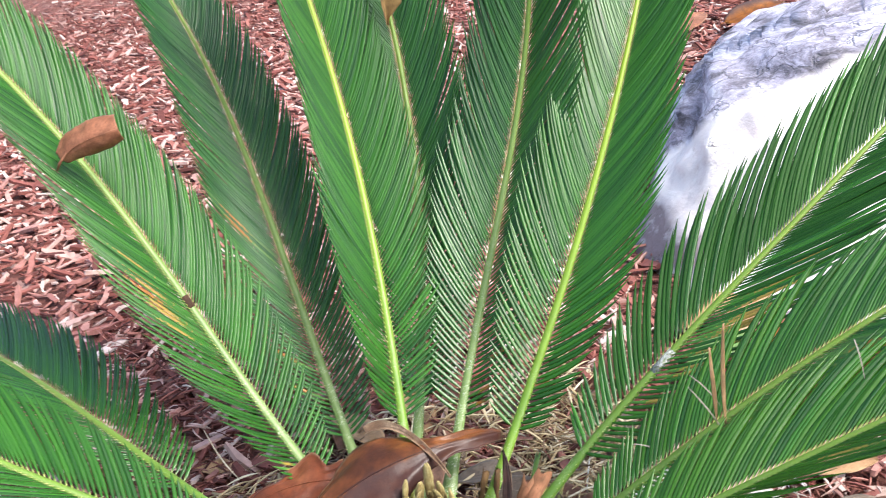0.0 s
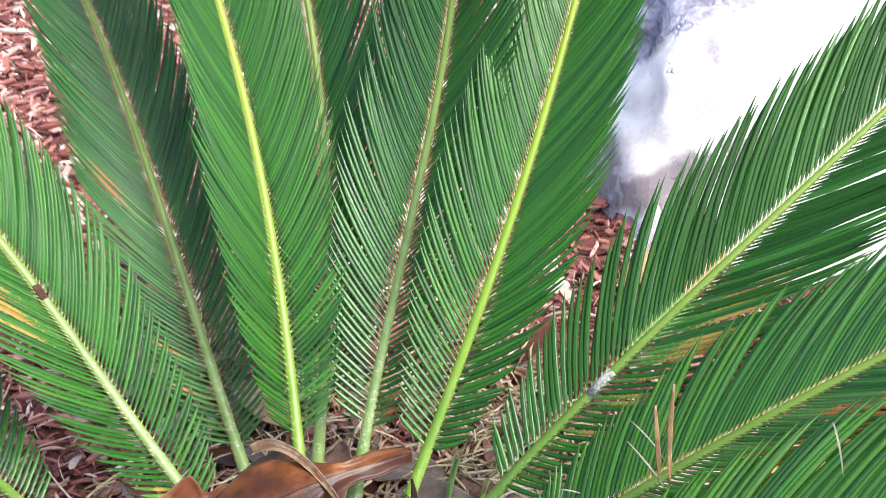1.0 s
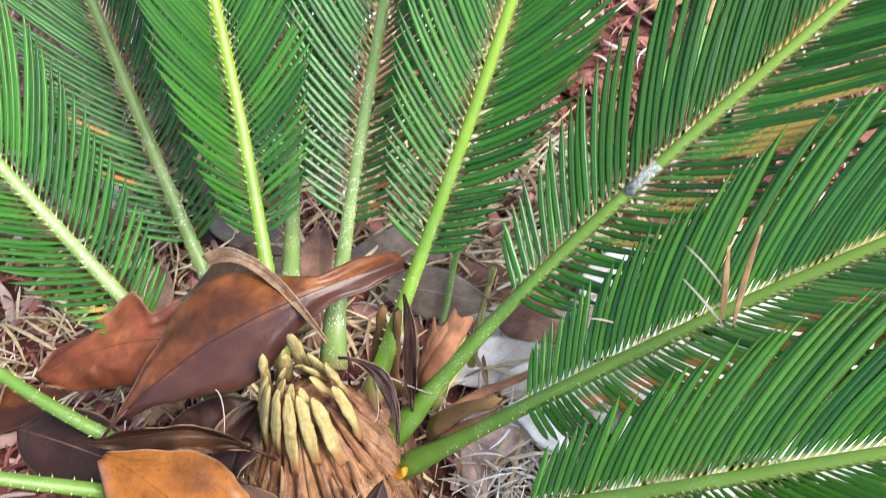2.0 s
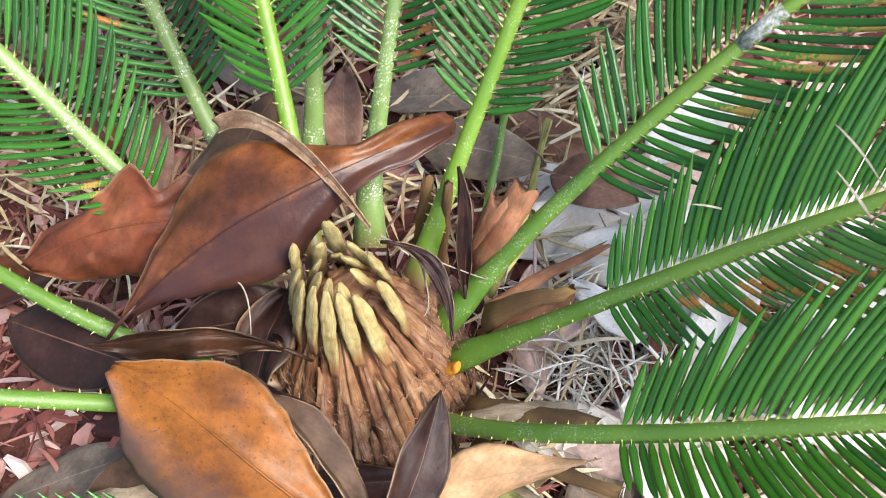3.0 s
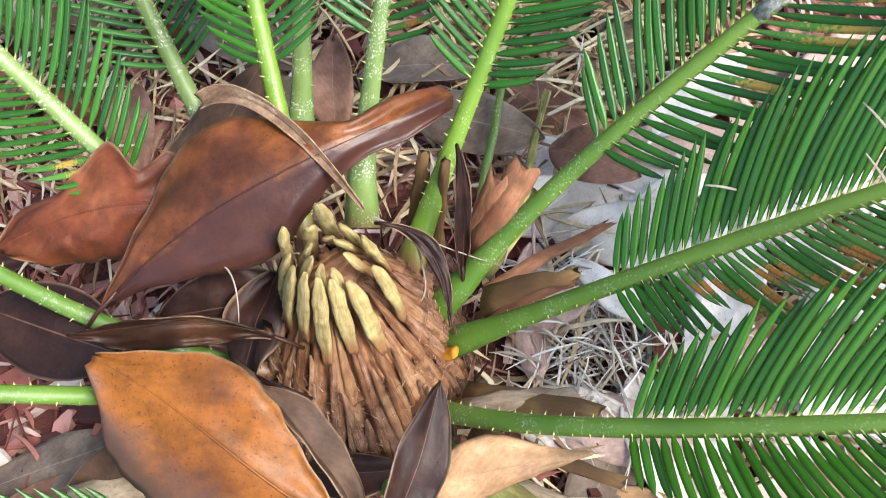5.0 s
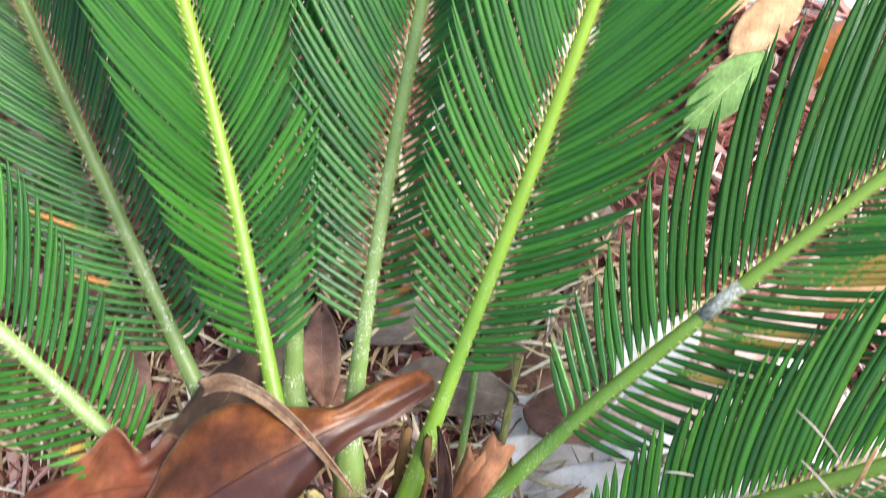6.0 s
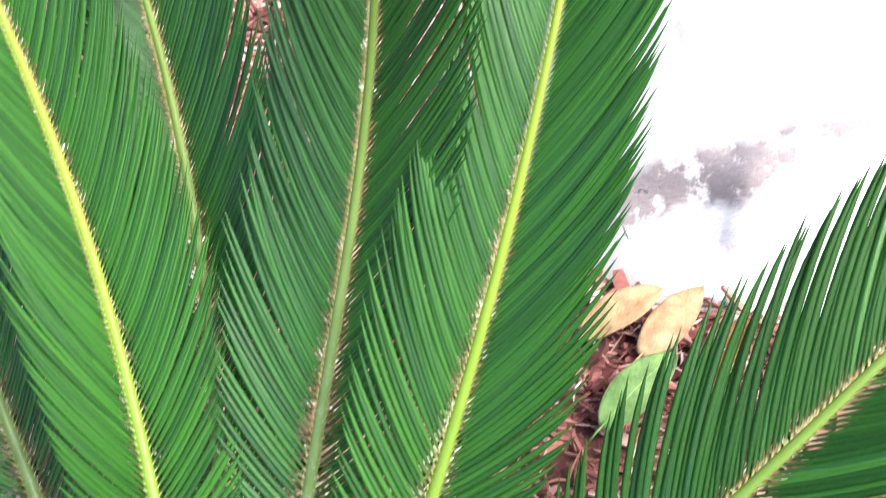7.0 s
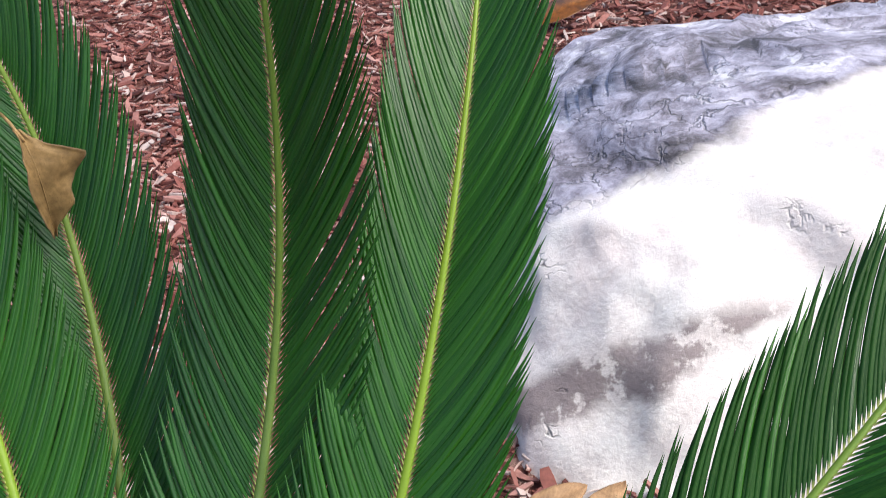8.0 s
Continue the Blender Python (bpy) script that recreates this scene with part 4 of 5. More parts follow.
stub((0.08, -0.07, 0.10), (0.150, -0.060, 0.12), 0.0070, STUB_PALE, "bleached leaf base")
stub((0.07, -0.10, 0.07), (0.16, -0.135, 0.10), 0.0100, STUB_PALE, "bleached leaf base")
stub((0.05, 0.04, 0.10), (0.062, 0.070, 0.185), 0.0060, STUB, "brown dry leaf base")
stub((0.035, 0.05, 0.10), (0.045, 0.082, 0.170), 0.0060, STUB, "brown dry leaf base")
stub((-0.05, -0.10, 0.05), (-0.12, -0.16, 0.08), 0.0090, STUB, "brown dry leaf base")
stub((-0.06, -0.02, 0.10), (-0.085, -0.005, 0.15), 0.0070, STUB, "brown dry leaf base")
stub((-0.085, -0.115, 0.07), (-0.178, -0.147, 0.085), 0.0130, STUB_PALE, "broad bleached leaf base with a cut end", 1.0)
stub((0.075, -0.105, 0.085), (0.150, -0.142, 0.108), 0.0075, STUB_GREEN, "old yellow-green leaf base with white crust", 0.9)
stub((0.085, -0.085, 0.09), (0.182, -0.112, 0.112), 0.0065, STUB, "brown dry leaf base")
stub((0.070, 0.05, 0.04), (0.093, 0.195, 0.11), 0.0034, STALK, "thin green spiny stalk", 0.9)
stub((0.105, 0.09, 0.04), (0.125, 0.190, 0.08), 0.0034, STUB_GREEN, "thin yellowing stalk", 0.9)


# ---- dead broad leaves ----
def dead_leaf(label, A, B, width, face, mat, fold=0.25, arch=0.01, curl=0.0, ripple=0.004, seed=1, group="dead leaves"):
    """A stiff broad leaf from its stem end A to its tip B; face is the way its upper side looks."""
    rng = random.Random(seed)
    A, B = Vector(A), Vector(B)
    x = (B - A).normalized()
    L = (B - A).length
    z = Vector(face)
    z = (z - x * z.dot(x)).normalized()
    y = z.cross(x)
    n, m = 18, 10
    bm = bmesh.new()
    uvl = bm.loops.layers.uv.new("UVMap")
    grid = []
    shift = Vector((rng.uniform(0, 50), rng.uniform(0, 50), 0))
    for i in range(n + 1):
        u = i / n
        w = width * 0.5 * math.sin(math.pi * min(1, u * 0.985 + 0.015) ** 0.85) ** 0.7
        row = []
        for j in range(m + 1):
            v = -1 + 2 * j / m
            h = fold * abs(v) * w + curl * (abs(v) ** 3) * w
            h += arch * math.sin(math.pi * u) + ripple * noise.noise(Vector((u * 4, v * 1.4, 0)) + shift) * (0.4 + abs(v))
            row.append(bm.verts.new(A + x * (u * L) + y * (v * w) + z * h))
        grid.append(row)
    for i in range(n):
        for j in range(m):
            f = bm.faces.new((grid[i][j], grid[i + 1][j], grid[i + 1][j + 1], grid[i][j + 1]))
            f.smooth = True
            for lp, (a, b) in zip(f.loops, ((i, j), (i + 1, j), (i + 1, j + 1), (i, j + 1))):
                lp[uvl].uv = (a / n, b / m)
    bmesh.ops.recalc_face_normals(bm, faces=bm.faces)
    bmesh.ops.solidify(bm, geom=bm.faces[:], thickness=0.0008)
    me = bpy.data.meshes.new("dead_leaf")
    bm.to_mesh(me)
    bm.free()
    me.materials.append(mat)
    leaf = new("dead_leaf", me)
    tagged(leaf, label, "leaf", group)
    sv, sf, su = tube([A - x * 0.022 - z * 0.004, A - x * 0.01, A + x * 0.01 + z * 0.001], [0.0014, 0.0016, 0.0012], 6)
    under(new("stem", mesh_of("stem", sv, sf, mat, su)), leaf)
    return leaf


def eased(table, u):
    """A value at u (0 to 1) from evenly spaced stations, smoothly joined."""
    x = u * (len(table) - 1)
    k = min(int(x), len(table) - 2)
    q = x - k
    a, b = table[k], table[k + 1]
    before = table[max(0, k - 1)]
    after = table[min(len(table) - 1, k + 2)]
    return max(0.0003, b * q + a * (1 - q) + 0.5 * q * (1 - q) * ((b - before) * (1 - q) - (after - a) * q - (b - a) * (1 - 2 * q)))


def broad_leaf(label, spine, far_side, near_side, face, tilt, mat, curl=(0, 0), ripple=0.003, seed=1, stem=0.02, group="dead leaves", kind="dead_leaf", category="leaf"):
    """A stiff dead leaf along a curved midrib. far_side and near_side are half widths in mm at even stations from stem to tip; each half slopes by its tilt in degrees and rolls by its curl."""
    n, m = 40, 9
    pts = bezier(spine, n)
    bm = bmesh.new()
    uvl = bm.loops.layers.uv.new("UVMap")
    shift = Vector((seed * 3.7, seed * 1.3, 0))
    grid = []
    for i, p in enumerate(pts):
        u = i / n
        x = (pts[min(i + 1, n)] - pts[max(i - 1, 0)]).normalized()
        z = Vector(face)
        z = (z - x * z.dot(x)).normalized()
        y = z.cross(x)
        rib = 0.0012 * math.sin(math.pi * min(1, u * 1.1))
        halves = []
        for hand, table, slope, roll in ((1, far_side, tilt[0], curl[0]), (-1, near_side, tilt[1], curl[1])):
            w = eased(table, u) * 0.001 * (1 + 0.05 * noise.noise(Vector((u * 14, hand * 3, seed))))
            q = p.copy()
            line = []
            for j in range(1, m + 1):
                v = j / m
                a = radians(slope + roll * v)
                q = q + (y * hand * math.cos(a) + z * math.sin(a)) * (w / m)
                wave = ripple * (noise.noise(Vector((u * 3.2, hand * v * 1.5, 0)) + shift) + 0.35 * noise.noise(Vector((u * 9, hand * v * 3, 4)) + shift)) * (0.25 + v)
                line.append(q + z * wave)
            halves.append(line)
        grid.append([bm.verts.new(q) for q in halves[1][::-1] + [p - z * rib] + halves[0]])
    wide = 2 * m
    for i in range(n):
        for j in range(wide):
            f = bm.faces.new((grid[i][j], grid[i + 1][j], grid[i + 1][j + 1], grid[i][j + 1]))
            f.smooth = True
            for lp, (a, b) in zip(f.loops, ((i, j), (i + 1, j), (i + 1, j + 1), (i, j + 1))):
                lp[uvl].uv = (a / n, b / wide)
    bmesh.ops.recalc_face_normals(bm, faces=bm.faces)
    bmesh.ops.solidify(bm, geom=bm.faces[:], thickness=0.0008)
    me = bpy.data.meshes.new(kind)
    bm.to_mesh(me)
    bm.free()
    me.materials.append(mat)
    leaf = tagged(new(kind, me), label, category, group)
    up = Vector(face).normalized()
    rv, rf, ru = tube([p + up * (-0.0006) for p in pts[1:-1:2]], [0.0011 * (1 - 0.8 * k / 20) for k in range(len(pts[1:-1:2]))], 6, 0.8)
    under(new("midrib", mesh_of("midrib", rv, rf, mat, ru)), leaf)
    if stem:
        d = (pts[1] - pts[0]).normalized()
        sv, sf, su = tube([pts[0] - d * stem - Vector((0, 0, 0.003)), pts[0] - d * stem * 0.4, pts[0] + d * 0.012], [0.0013, 0.0016, 0.0012], 6)
        under(new("stem", mesh_of("stem", sv, sf, mat, su)), leaf)
    return leaf


broad_leaf("large glossy brown dead leaf lying folded across the crown", ((-0.137, -0.042, 0.190), (-0.075, 0.016, 0.230), (-0.010, 0.036, 0.242), (0.064, 0.100, 0.214)), (2, 17, 36, 52, 52, 33, 14, 18, 11), (2, 17, 33, 44, 38, 22, 14, 15, 8), (0.0, -0.25, 1), (2, -30), BROWN_LEAF, curl=(-26, -6), ripple=0.008, seed=2)
broad_leaf("torn red-brown dead leaf lying beside the crown", ((-0.082, 0.020, 0.203), (-0.120, 0.022, 0.214), (-0.165, 0.012, 0.212), (-0.216, -0.008, 0.186)), (8, 20, 30, 33, 34, 33, 31, 28, 22, 5), (8, 24, 36, 21, 43, 31, 22, 19, 18, 5), (0.0, -0.3, 1), (-14, -8), RED_LEAF, curl=(-25, -12), ripple=0.012, seed=3, stem=0)
broad_leaf("shiny orange-brown dead leaf with dark spots", ((0.022, -0.160, 0.165), (-0.034, -0.140, 0.206), (-0.068, -0.102, 0.222), (-0.126, -0.082, 0.214)), (4, 28, 44, 52, 58, 60, 56, 44, 8), (2, 14, 24, 33, 39, 38, 27, 14, 3), (0.05, -0.2, 1), (-14, -6), ORANGE_LEAF, curl=(-24, 10), ripple=0.006, seed=5)
broad_leaf("dark brown curled dead leaf with a pale wavy rim", ((-0.036, -0.050, 0.172), (-0.075, -0.044, 0.196), (-0.115, -0.058, 0.196), (-0.156, -0.062, 0.190)), (3, 14, 20, 22, 21, 14, 2), (3, 8, 13, 10, 12, 7, 2), (0.0, -0.35, 1), (-38, 40), MAROON_LEAF, curl=(-15, 60), ripple=0.014, seed=6)
broad_leaf("dark maroon curled dead leaf beside the crown", ((-0.030, -0.078, 0.160), (-0.070, -0.070, 0.178), (-0.105, -0.078, 0.176), (-0.148, -0.082, 0.165)), (3, 9, 13, 15, 12, 8, 2), (2, 8, 12, 13, 10, 7, 2), (0.0, -0.35, 1), (-25, 25), DARK_LEAF, curl=(-15, 40), ripple=0.006, seed=16)
broad_leaf("smooth tan dead leaf lying beside the crown", ((0.066, -0.131, 0.158), (0.095, -0.121, 0.174), (0.125, -0.117, 0.170), (0.158, -0.106, 0.160)), (10, 17, 21, 19, 12, 6, 1), (13, 18, 17, 12, 8, 4, 1), (0.0, -0.25, 1), (-12, -22), TAN_LEAF, curl=(-15, -20), ripple=0.003, seed=8, stem=0)
broad_leaf("pale brown dry strip lying over the glossy dead leaf", ((-0.088, 0.080, 0.226), (-0.062, 0.090, 0.240), (-0.022, 0.060, 0.240), (0.018, 0.018, 0.214)), (7, 8, 7, 6, 5, 3, 1), (6, 6, 5, 5, 4, 3, 1), (0.0, -0.25, 1), (35, 25), STRIP, curl=(25, 20), ripple=0.002, seed=21, stem=0, group="", kind="dry_strip", category="dry strip")
broad_leaf("small dark dead leaf hanging at the crown's side", ((0.030, 0.022, 0.185), (0.055, 0.020, 0.178), (0.066, 0.000, 0.165), (0.070, -0.030, 0.150)), (1, 4, 7, 6, 3, 1), (1, 3, 5, 4, 2, 1), (0.3, -0.4, 1), (10, -20), DARK_LEAF, ripple=0.004, seed=22, stem=0.01)
broad_leaf("dark dead leaf wedged upright behind the crown", ((0.074, 0.010, 0.130), (0.072, 0.028, 0.170), (0.078, 0.045, 0.195), (0.070, 0.064, 0.215)), (1, 5, 7, 6, 4, 1), (1, 4, 5, 5, 3, 1), (0.4, -0.8, 0.5), (20, 10), DARK_LEAF, ripple=0.003, seed=23, stem=0.01)
dead_leaf("dull dark brown dead leaf tucked under the glossy one", (-0.108, 0.005, 0.18), (-0.072, 0.145, 0.175), 0.062, (-0.1, -0.4, 1), UMBER_LEAF, fold=-0.15, arch=0.010, ripple=0.01, seed=4)
# two dark leaves added to fill the shaded hollow beside the crown
dead_leaf("dark leaf added as shade in the hollow under the glossy one", (-0.035, -0.010, 0.140), (-0.125, -0.030, 0.135), 0.052, (0.1, -0.5, 1), DARK_LEAF, fold=0.2, arch=0.006, ripple=0.01, seed=17)
dead_leaf("dark brown dead leaf pressed against the crown", (-0.045, 0.000, 0.150), (-0.060, -0.090, 0.140), 0.040, (-0.4, -0.2, 1), DARK_LEAF, fold=0.2, arch=0.006, ripple=0.01, seed=18)
dead_leaf("slate-dark dead leaf at the plant's foot", (-0.14, -0.06, 0.15), (-0.245, -0.03, 0.14), 0.062, (0.0, -0.2, 1), DARK_LEAF, fold=-0.2, arch=0.012, seed=7)
dead_leaf("narrow dark dead leaf standing beside the crown", (0.045, -0.165, 0.165), (0.069, -0.075, 0.185), 0.034, (0.5, -0.3, 0.8), DARK_LEAF, fold=0.3, arch=0.006, seed=9)
dead_leaf("narrow rolled brown dead leaf against the crown", (-0.035, -0.085, 0.185), (0.03, -0.155, 0.16), 0.026, (0.4, 0.5, 0.8), UMBER_LEAF, fold=0.9, arch=0.004, seed=10)
dead_leaf("dark curled dead leaf under the fronds", (-0.03, -0.11, 0.06), (0.05, -0.105, 0.08), 0.03, (0, -0.5, 1), DARK_LEAF, fold=0.5, seed=11)
dead_leaf("brown dead leaf standing between the stalks", (-0.033, 0.135, 0.09), (-0.045, 0.225, 0.10), 0.034, (0, -0.5, 1), PINK_LEAF, fold=0.3, seed=12)
dead_leaf("grey-brown dead leaf lying behind the crown", (0.02, 0.175, 0.07), (0.125, 0.155, 0.07), 0.05, (0, -0.3, 1), GREY_LEAF, fold=-0.2, seed=13)
dead_leaf("grey dead leaf lying beside a stalk", (-0.125, 0.17, 0.06), (-0.06, 0.20, 0.06), 0.035, (0, -0.3, 1), GREY_LEAF, fold=0.2, seed=14)
dead_leaf("pinkish dead leaf beside the stalks", (0.13, 0.16, 0.05), (0.20, 0.13, 0.06), 0.045, (0, -0.3, 1), PINK_LEAF, fold=0.2, seed=15)


def strand(name, label, points, r, mat, group=""):
    pts = bezier(points, 12)
    v, f, uv = tube(pts, [r * (1 - 0.5 * k / 12) for k in range(13)], 6)
    tagged(new(name, mesh_of(name, v, f, mat, uv)), label, "fibre", group)


def blade(name, label, points, w, mat, face=(0, -0.3, 1), taper=0.0):
    """A flat dry strip along a curve."""
    pts = bezier(points, 12)
    v, f, uv = tube(pts, [w * (0.35 + 0.65 * math.sin(math.pi * min(1, 0.12 + k / 12 * 0.88))) * (1 + taper * (0.9 - 1.7 * k / 12)) for k in range(13)], 8, 0.14, up=face)
    tagged(new(name, mesh_of(name, v, f, mat, uv)), label, "dry strip")


strand("dry_fibre", "pale thin fibre hanging beside the crown", ((0.02, 0.025, 0.19), (0.04, 0.02, 0.18), (0.07, 0.02, 0.15), (0.10, 0.019, 0.135)), 0.0007, FIBRE, "fibres")
strand("dry_fibre", "pale thin fibre hanging beside the crown", ((0.045, 0.02, 0.17), (0.05, 0.005, 0.16), (0.056, -0.01, 0.155), (0.05, -0.018, 0.16)), 0.0008, FIBRE, "fibres")
strand("dry_fibre", "pale thin fibre hanging beside the crown", ((-0.075, -0.015, 0.195), (-0.06, -0.01, 0.2), (-0.055, -0.03, 0.19), (-0.058, -0.05, 0.17)), 0.0008, FIBRE, "fibres")
strand("dry_fibre", "pale thin fibre hanging beside the crown", ((0.10, 0.019, 0.135), (0.105, 0.03, 0.15), (0.107, 0.045, 0.165), (0.11, 0.06, 0.175)), 0.0007, FIBRE, "fibres")


# ---- litter on the ground ----
def build_litter():
    rng = random.Random(12)
    mats = [GREY_LEAF, PINK_LEAF, TAN_LEAF, BROWN_LEAF, PINK_LEAF, GREY_LEAF, RED_LEAF]
    words = {GREY_LEAF: "grey-brown", PINK_LEAF: "pinkish dry", TAN_LEAF: "tan", BROWN_LEAF: "brown", RED_LEAF: "red-brown"}
    for k in range(64):
        a = rng.uniform(0, 2 * math.pi)
        r = rng.uniform(0.13, 0.55)
        x, y = 0.01 + r * math.cos(a), 0.02 + r * math.sin(a)
        if x < -0.3 and y < 0.3 and rng.random() < 0.5:
            continue
        z = ground_height(x, y) + rng.uniform(0.012, 0.028)
        L, h = rng.uniform(0.07, 0.14), rng.uniform(0, 2 * math.pi)
        d = Vector((math.cos(h), math.sin(h), rng.uniform(-0.1, 0.1))) * L / 2
        mat = rng.choice(mats)
        dead_leaf(words[mat] + " dead leaf lying on the mulch", Vector((x, y, z)) - d, Vector((x, y, z)) + d, L * rng.uniform(0.34, 0.46), (rng.gauss(0, 0.2), rng.gauss(0, 0.2), 1), mat, fold=rng.uniform(-0.25, 0.35), arch=rng.uniform(-0.004, 0.012), seed=100 + k, group="leaves on the mulch")


build_litter()


def build_pale_leaves():
    """Broad leaves heaped on the ground beside the plant, coloured near-white to stand for sunlit ground."""
    rng = random.Random(44)
    for k in range(92):
        x, y = rng.uniform(0.12, 0.62), rng.uniform(-0.34, 0.26)
        z = ground_height(x, y) + rng.uniform(0.018, 0.04)
        L, h = rng.uniform(0.07, 0.13), rng.uniform(0, 2 * math.pi)
        d = Vector((math.cos(h), math.sin(h), rng.uniform(-0.15, 0.15))) * L / 2
        mat, word = rng.choice(((SUNLIT_LEAF, "sunlit-white coloured"), (SUNLIT_LEAF, "sunlit-white coloured"), (ROSE_LEAF, "pale pinkish")))
        dead_leaf(word + " dead leaf lying beside the plant", Vector((x, y, z)) - d, Vector((x, y, z)) + d, L * rng.uniform(0.34, 0.5), (rng.gauss(0.1, 0.2), rng.gauss(-0.1, 0.2), 1), mat, fold=rng.uniform(-0.3, 0.3), arch=rng.uniform(-0.004, 0.012), seed=200 + k, group="bleached leaves")


build_pale_leaves()
dead_leaf("pale green fallen leaf beside the boulder", (0.30, 0.50, 0.03), (0.40, 0.60, 0.045), 0.055, (0, -0.2, 1), GREEN_LEAF, fold=0.12, seed=50)
dead_leaf("tan fallen leaf beside the boulder", (0.29, 0.64, 0.035), (0.40, 0.70, 0.06), 0.05, (0, -0.3, 1), TAN_LEAF, fold=0.2, seed=51)
dead_leaf("tan fallen leaf beside the boulder", (0.36, 0.61, 0.03), (0.45, 0.70, 0.06), 0.05, (0.2, -0.3, 1), TAN_LEAF, fold=-0.2, seed=52)
dead_leaf("orange-brown fallen leaf beside the boulder", (0.42, 0.56, 0.03), (0.50, 0.66, 0.04), 0.045, (0, -0.2, 1), ORANGE_LEAF, fold=0.2, seed=53)
dead_leaf("orange-brown fallen leaf behind the boulder", (0.62, 2.86, 0.05), (0.84, 2.96, 0.09), 0.10, (0, -0.4, 1), ORANGE_LEAF, fold=0.2, seed=54)
dead_leaf("brown fallen leaf behind the boulder", (0.46, 2.80, 0.04), (0.56, 3.02, 0.06), 0.09, (0, -0.4, 1), RUSSET_LEAF, fold=0.2, seed=55)

# dead leaves caught on the fronds
broad_leaf("crumpled brown dead leaf caught on a frond", ((-0.408, 0.150, 0.548), (-0.390, 0.150, 0.566), (-0.368, 0.146, 0.572), (-0.336, 0.160, 0.578)), (14, 23, 26, 27, 27, 26, 22), (12, 18, 22, 24, 24, 24, 18), (0.3, -0.9, 0.5), (-6, -22), RUSSET_LEAF, curl=(-35, -60), ripple=0.004, seed=60, stem=0.012)
broad_leaf("torn tan dead leaf caught on a frond", ((-0.096, 0.468, 0.700), (-0.078, 0.452, 0.682), (-0.082, 0.452, 0.642), (-0.089, 0.468, 0.606)), (3, 8, 20, 41, 30, 22, 21, 6, 1), (2, 3, 8, 9, 12, 11, 8, 3, 1), (0.25, -0.95, 0.35), (-8, 25), OLIVE_TAN_LEAF, curl=(-25, 40), ripple=0.006, seed=61, stem=0.022)

broad_leaf("dull brown rolled dead leaf at the plant's foot", ((-0.125, -0.105, 0.110), (-0.150, -0.118, 0.105), (-0.170, -0.130, 0.090), (-0.190, -0.150, 0.062)), (3, 12, 16, 16, 12, 3), (3, 9, 12, 12, 9, 3), (0.0, -0.2, 1), (-20, 20), UMBER_LEAF, curl=(-30, 30), seed=24, stem=0)
for ends in (((0.266, 0.028, 0.330), (0.293, 0.004, 0.310)), ((0.389, -0.070, 0.425), (0.392, -0.098, 0.405)), ((0.209, 0.023, 0.252), (0.237, 0.022, 0.242))):
    a, b = Vector(ends[0]), Vector(ends[1])
    blade("dry_leaflet", "pale thin dry leaflet fallen on the plant", (a, a.lerp(b, 0.3) + Vector((0, 0, 0.004)), a.lerp(b, 0.7) + Vector((0, 0, 0.005)), b), 0.0007, FIBRE)

# dry spikes and a scale-covered patch on the stalks
blade("dry_leaflet", "dry brown leaflet standing up from a stalk", ((0.296, -0.012, 0.30), (0.292, -0.02, 0.34), (0.290, -0.026, 0.38), (0.291, -0.027, 0.418)), 0.0022, TAN_LEAF)
blade("dry_leaflet", "dry brown leaflet standing up from a stalk", ((0.288, -0.010, 0.30), (0.286, -0.02, 0.33), (0.282, -0.018, 0.36), (0.280, -0.017, 0.388)), 0.0022, TAN_LEAF)
blade("dry_leaflet", "pale dry leaflet lying on a frond", ((0.292, -0.012, 0.296), (0.285, -0.01, 0.31), (0.272, -0.005, 0.325), (0.262, -0.003, 0.337)), 0.0009, FIBRE)
blade("dry_leaflet", "pale dry leaflet lying on a frond", ((-0.20, -0.02, 0.24), (-0.21, -0.03, 0.27), (-0.215, -0.03, 0.29), (-0.22, -0.03, 0.31)), 0.0009, FIBRE)


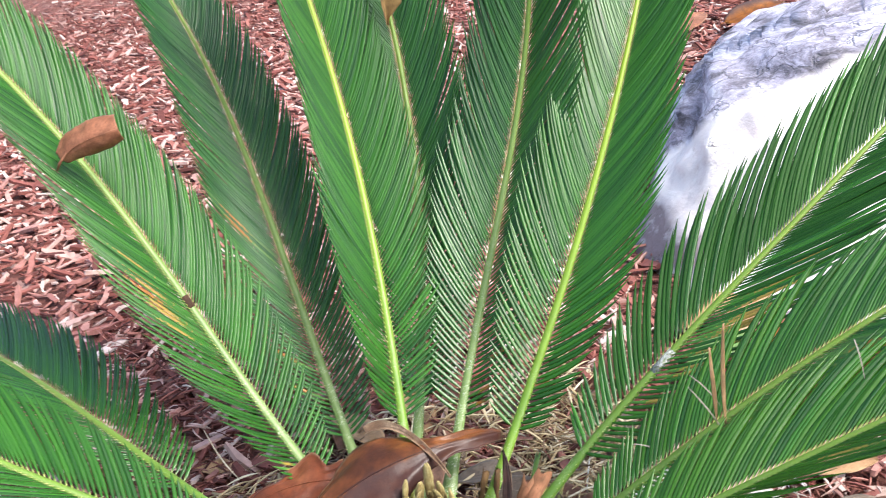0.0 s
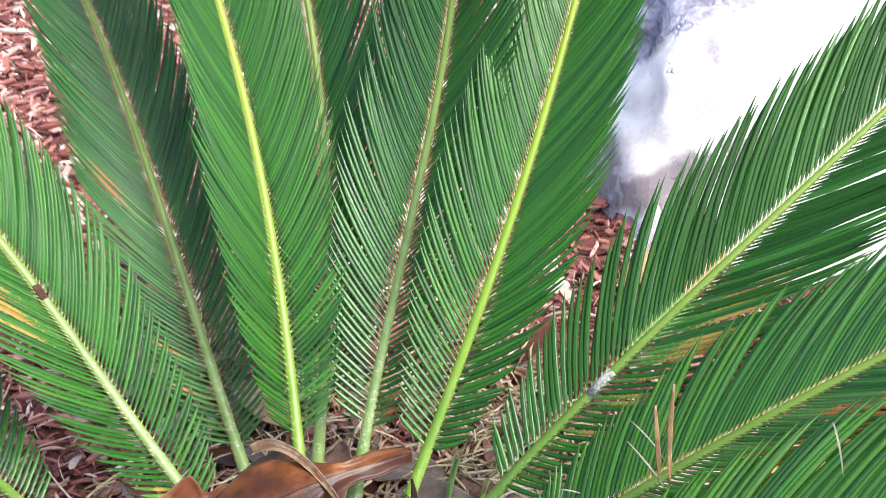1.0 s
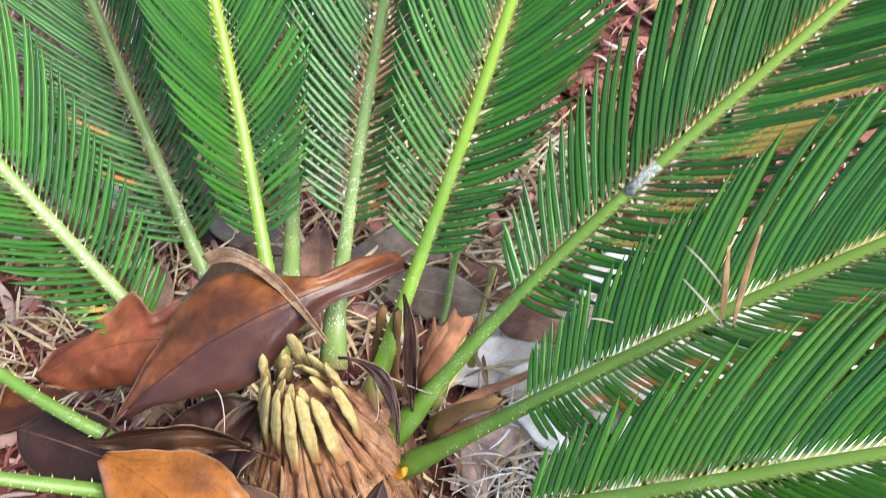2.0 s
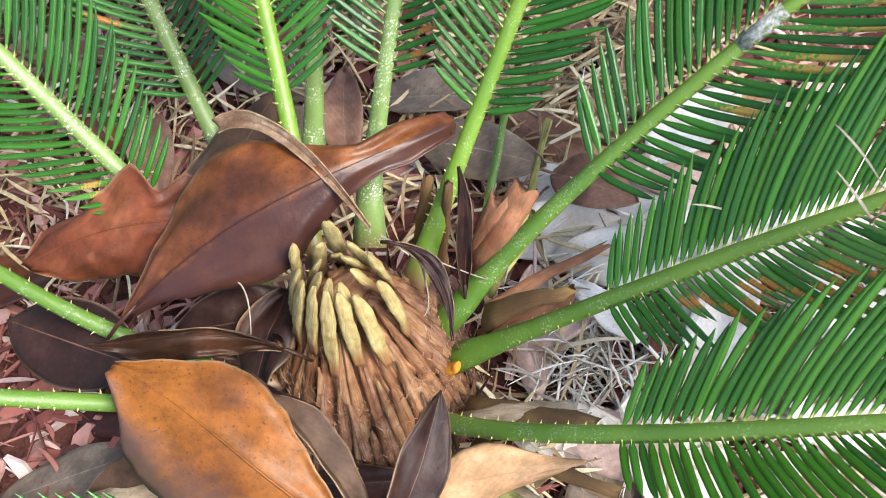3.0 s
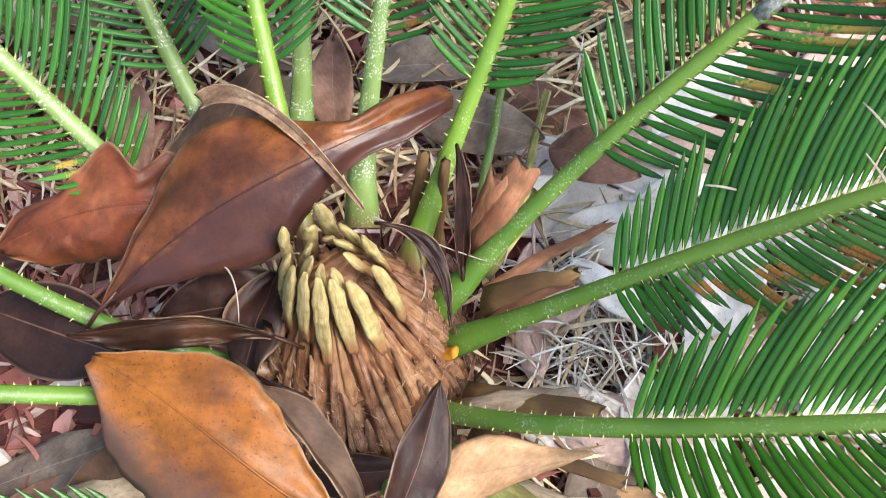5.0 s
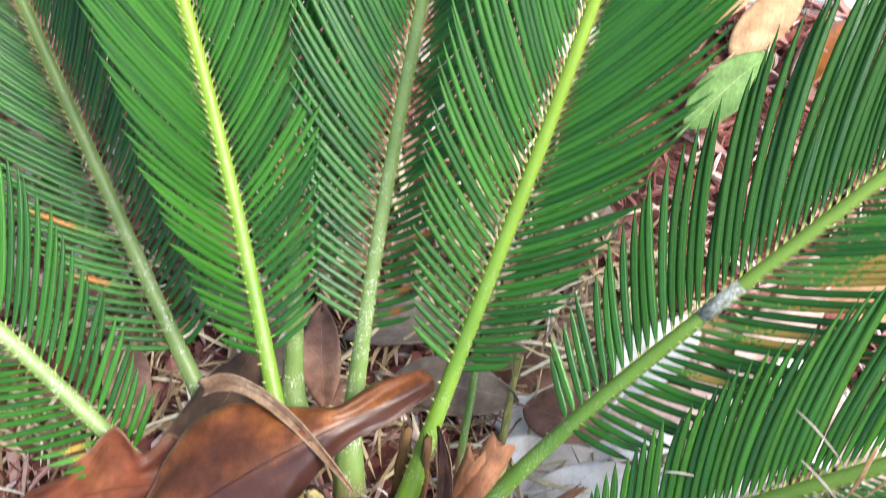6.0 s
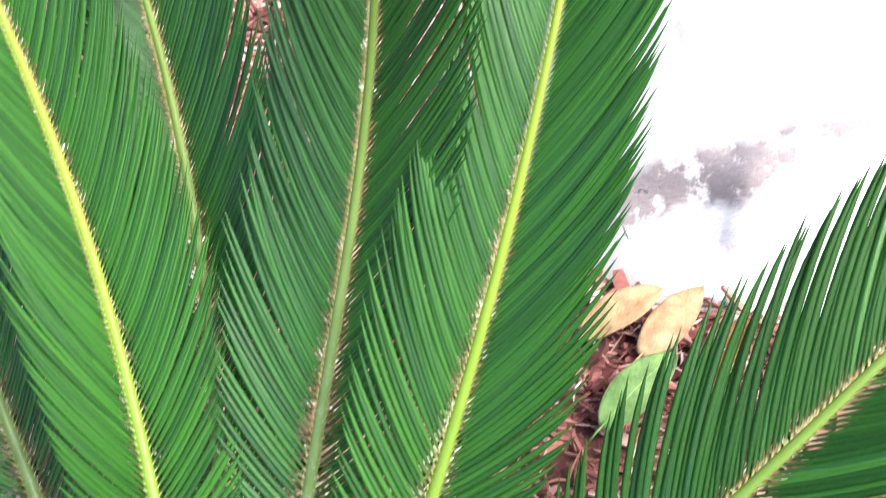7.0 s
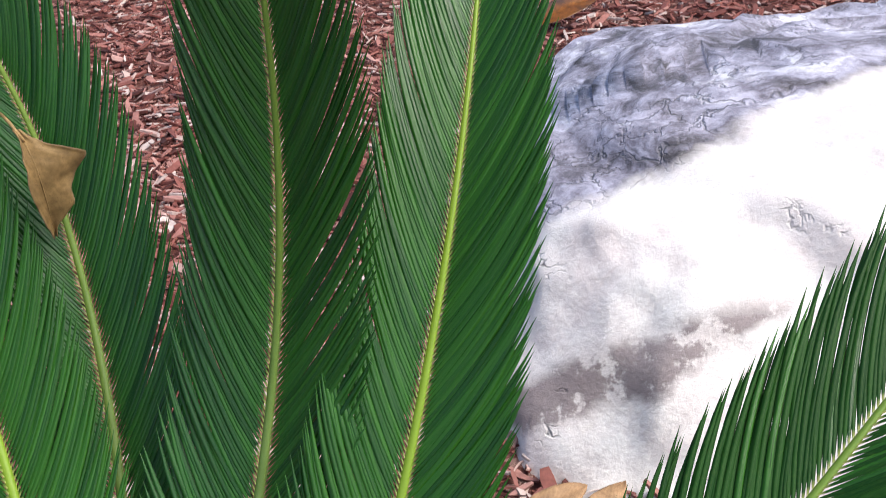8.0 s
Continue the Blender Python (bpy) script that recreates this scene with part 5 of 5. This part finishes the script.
def beside_plant(rng, near, far):
    a, r = rng.uniform(0, 2 * math.pi), math.sqrt(rng.uniform(near * near, far * far))
    x, y = 0.01 + r * math.cos(a), 0.03 + r * math.sin(a)
    if x < -0.10 and y < 0.04:
        x, y = 0.02 - x * 0.5, 0.22 - y
    return x, y, ground_height(x, y) + rng.uniform(0.002, 0.03)


def over_bed(rng):
    """Thick near the plant and the boulder, thinning out evenly all round."""
    while True:
        a, r = rng.uniform(0, 2 * math.pi), 5.2 * rng.random() ** 0.62
        x, y = -0.35 + r * math.cos(a), 1.7 + r * math.sin(a)
        if math.hypot(x - 0.01, y + 0.03) < 0.15 and rng.random() < 0.75:
            continue
        if rng.random() < 1.5 - 0.30 * r:
            return x, y, ground_height(x, y) + rng.uniform(-0.004, 0.012)


def right_of_plant(rng):
    if rng.random() < 0.35:
        x, y = rng.gauss(0.165, 0.03), rng.gauss(0.0, 0.035)
    else:
        x, y = rng.gauss(0.36, 0.10), rng.gauss(0.03, 0.10)
    return x, y, ground_height(x, y) + rng.uniform(0.006, 0.035)


scatter("mulch", "red-brown shredded wood mulch with paler chips", "mulch", 70000, over_bed, lambda r: (r.uniform(0.015, 0.06), r.uniform(0.003, 0.012), r.uniform(0.002, 0.006)) if r.random() < 0.8 else (r.uniform(0.04, 0.10), r.uniform(0.010, 0.024), r.uniform(0.004, 0.009)), MULCH, 31)
scatter("straw_litter", "dry straw-coloured fallen leaflets round the plant", "litter", 2000, lambda r: beside_plant(r, 0.07, 0.42), lambda r: (r.uniform(0.03, 0.10), r.uniform(0.0022, 0.0042), 0.0012), STRAW, 32, True)
# pale litter whose whiteness stands in for sun on this ground
scatter("pale_sunlit_litter", "pale dry leaflets beside the plant, whitened like sunlit ground", "litter", 620, right_of_plant, lambda r: (r.uniform(0.02, 0.08), r.uniform(0.0008, 0.0024), 0.0008), SUNLIT_LITTER, 33, True)


def shaded_bed(rng):
    x, y = rng.uniform(-0.8, 0.55), rng.uniform(-0.55, 0.75)
    return x, y, ground_height(x, y) + rng.uniform(0.0, 0.016)


scatter("mulch_fibre", "fine red-brown shredded bark fibres between the mulch", "mulch", 9000, shaded_bed, lambda r: (r.uniform(0.015, 0.055), r.uniform(0.0010, 0.0040), r.uniform(0.0008, 0.0025)), MULCH, 34, True)
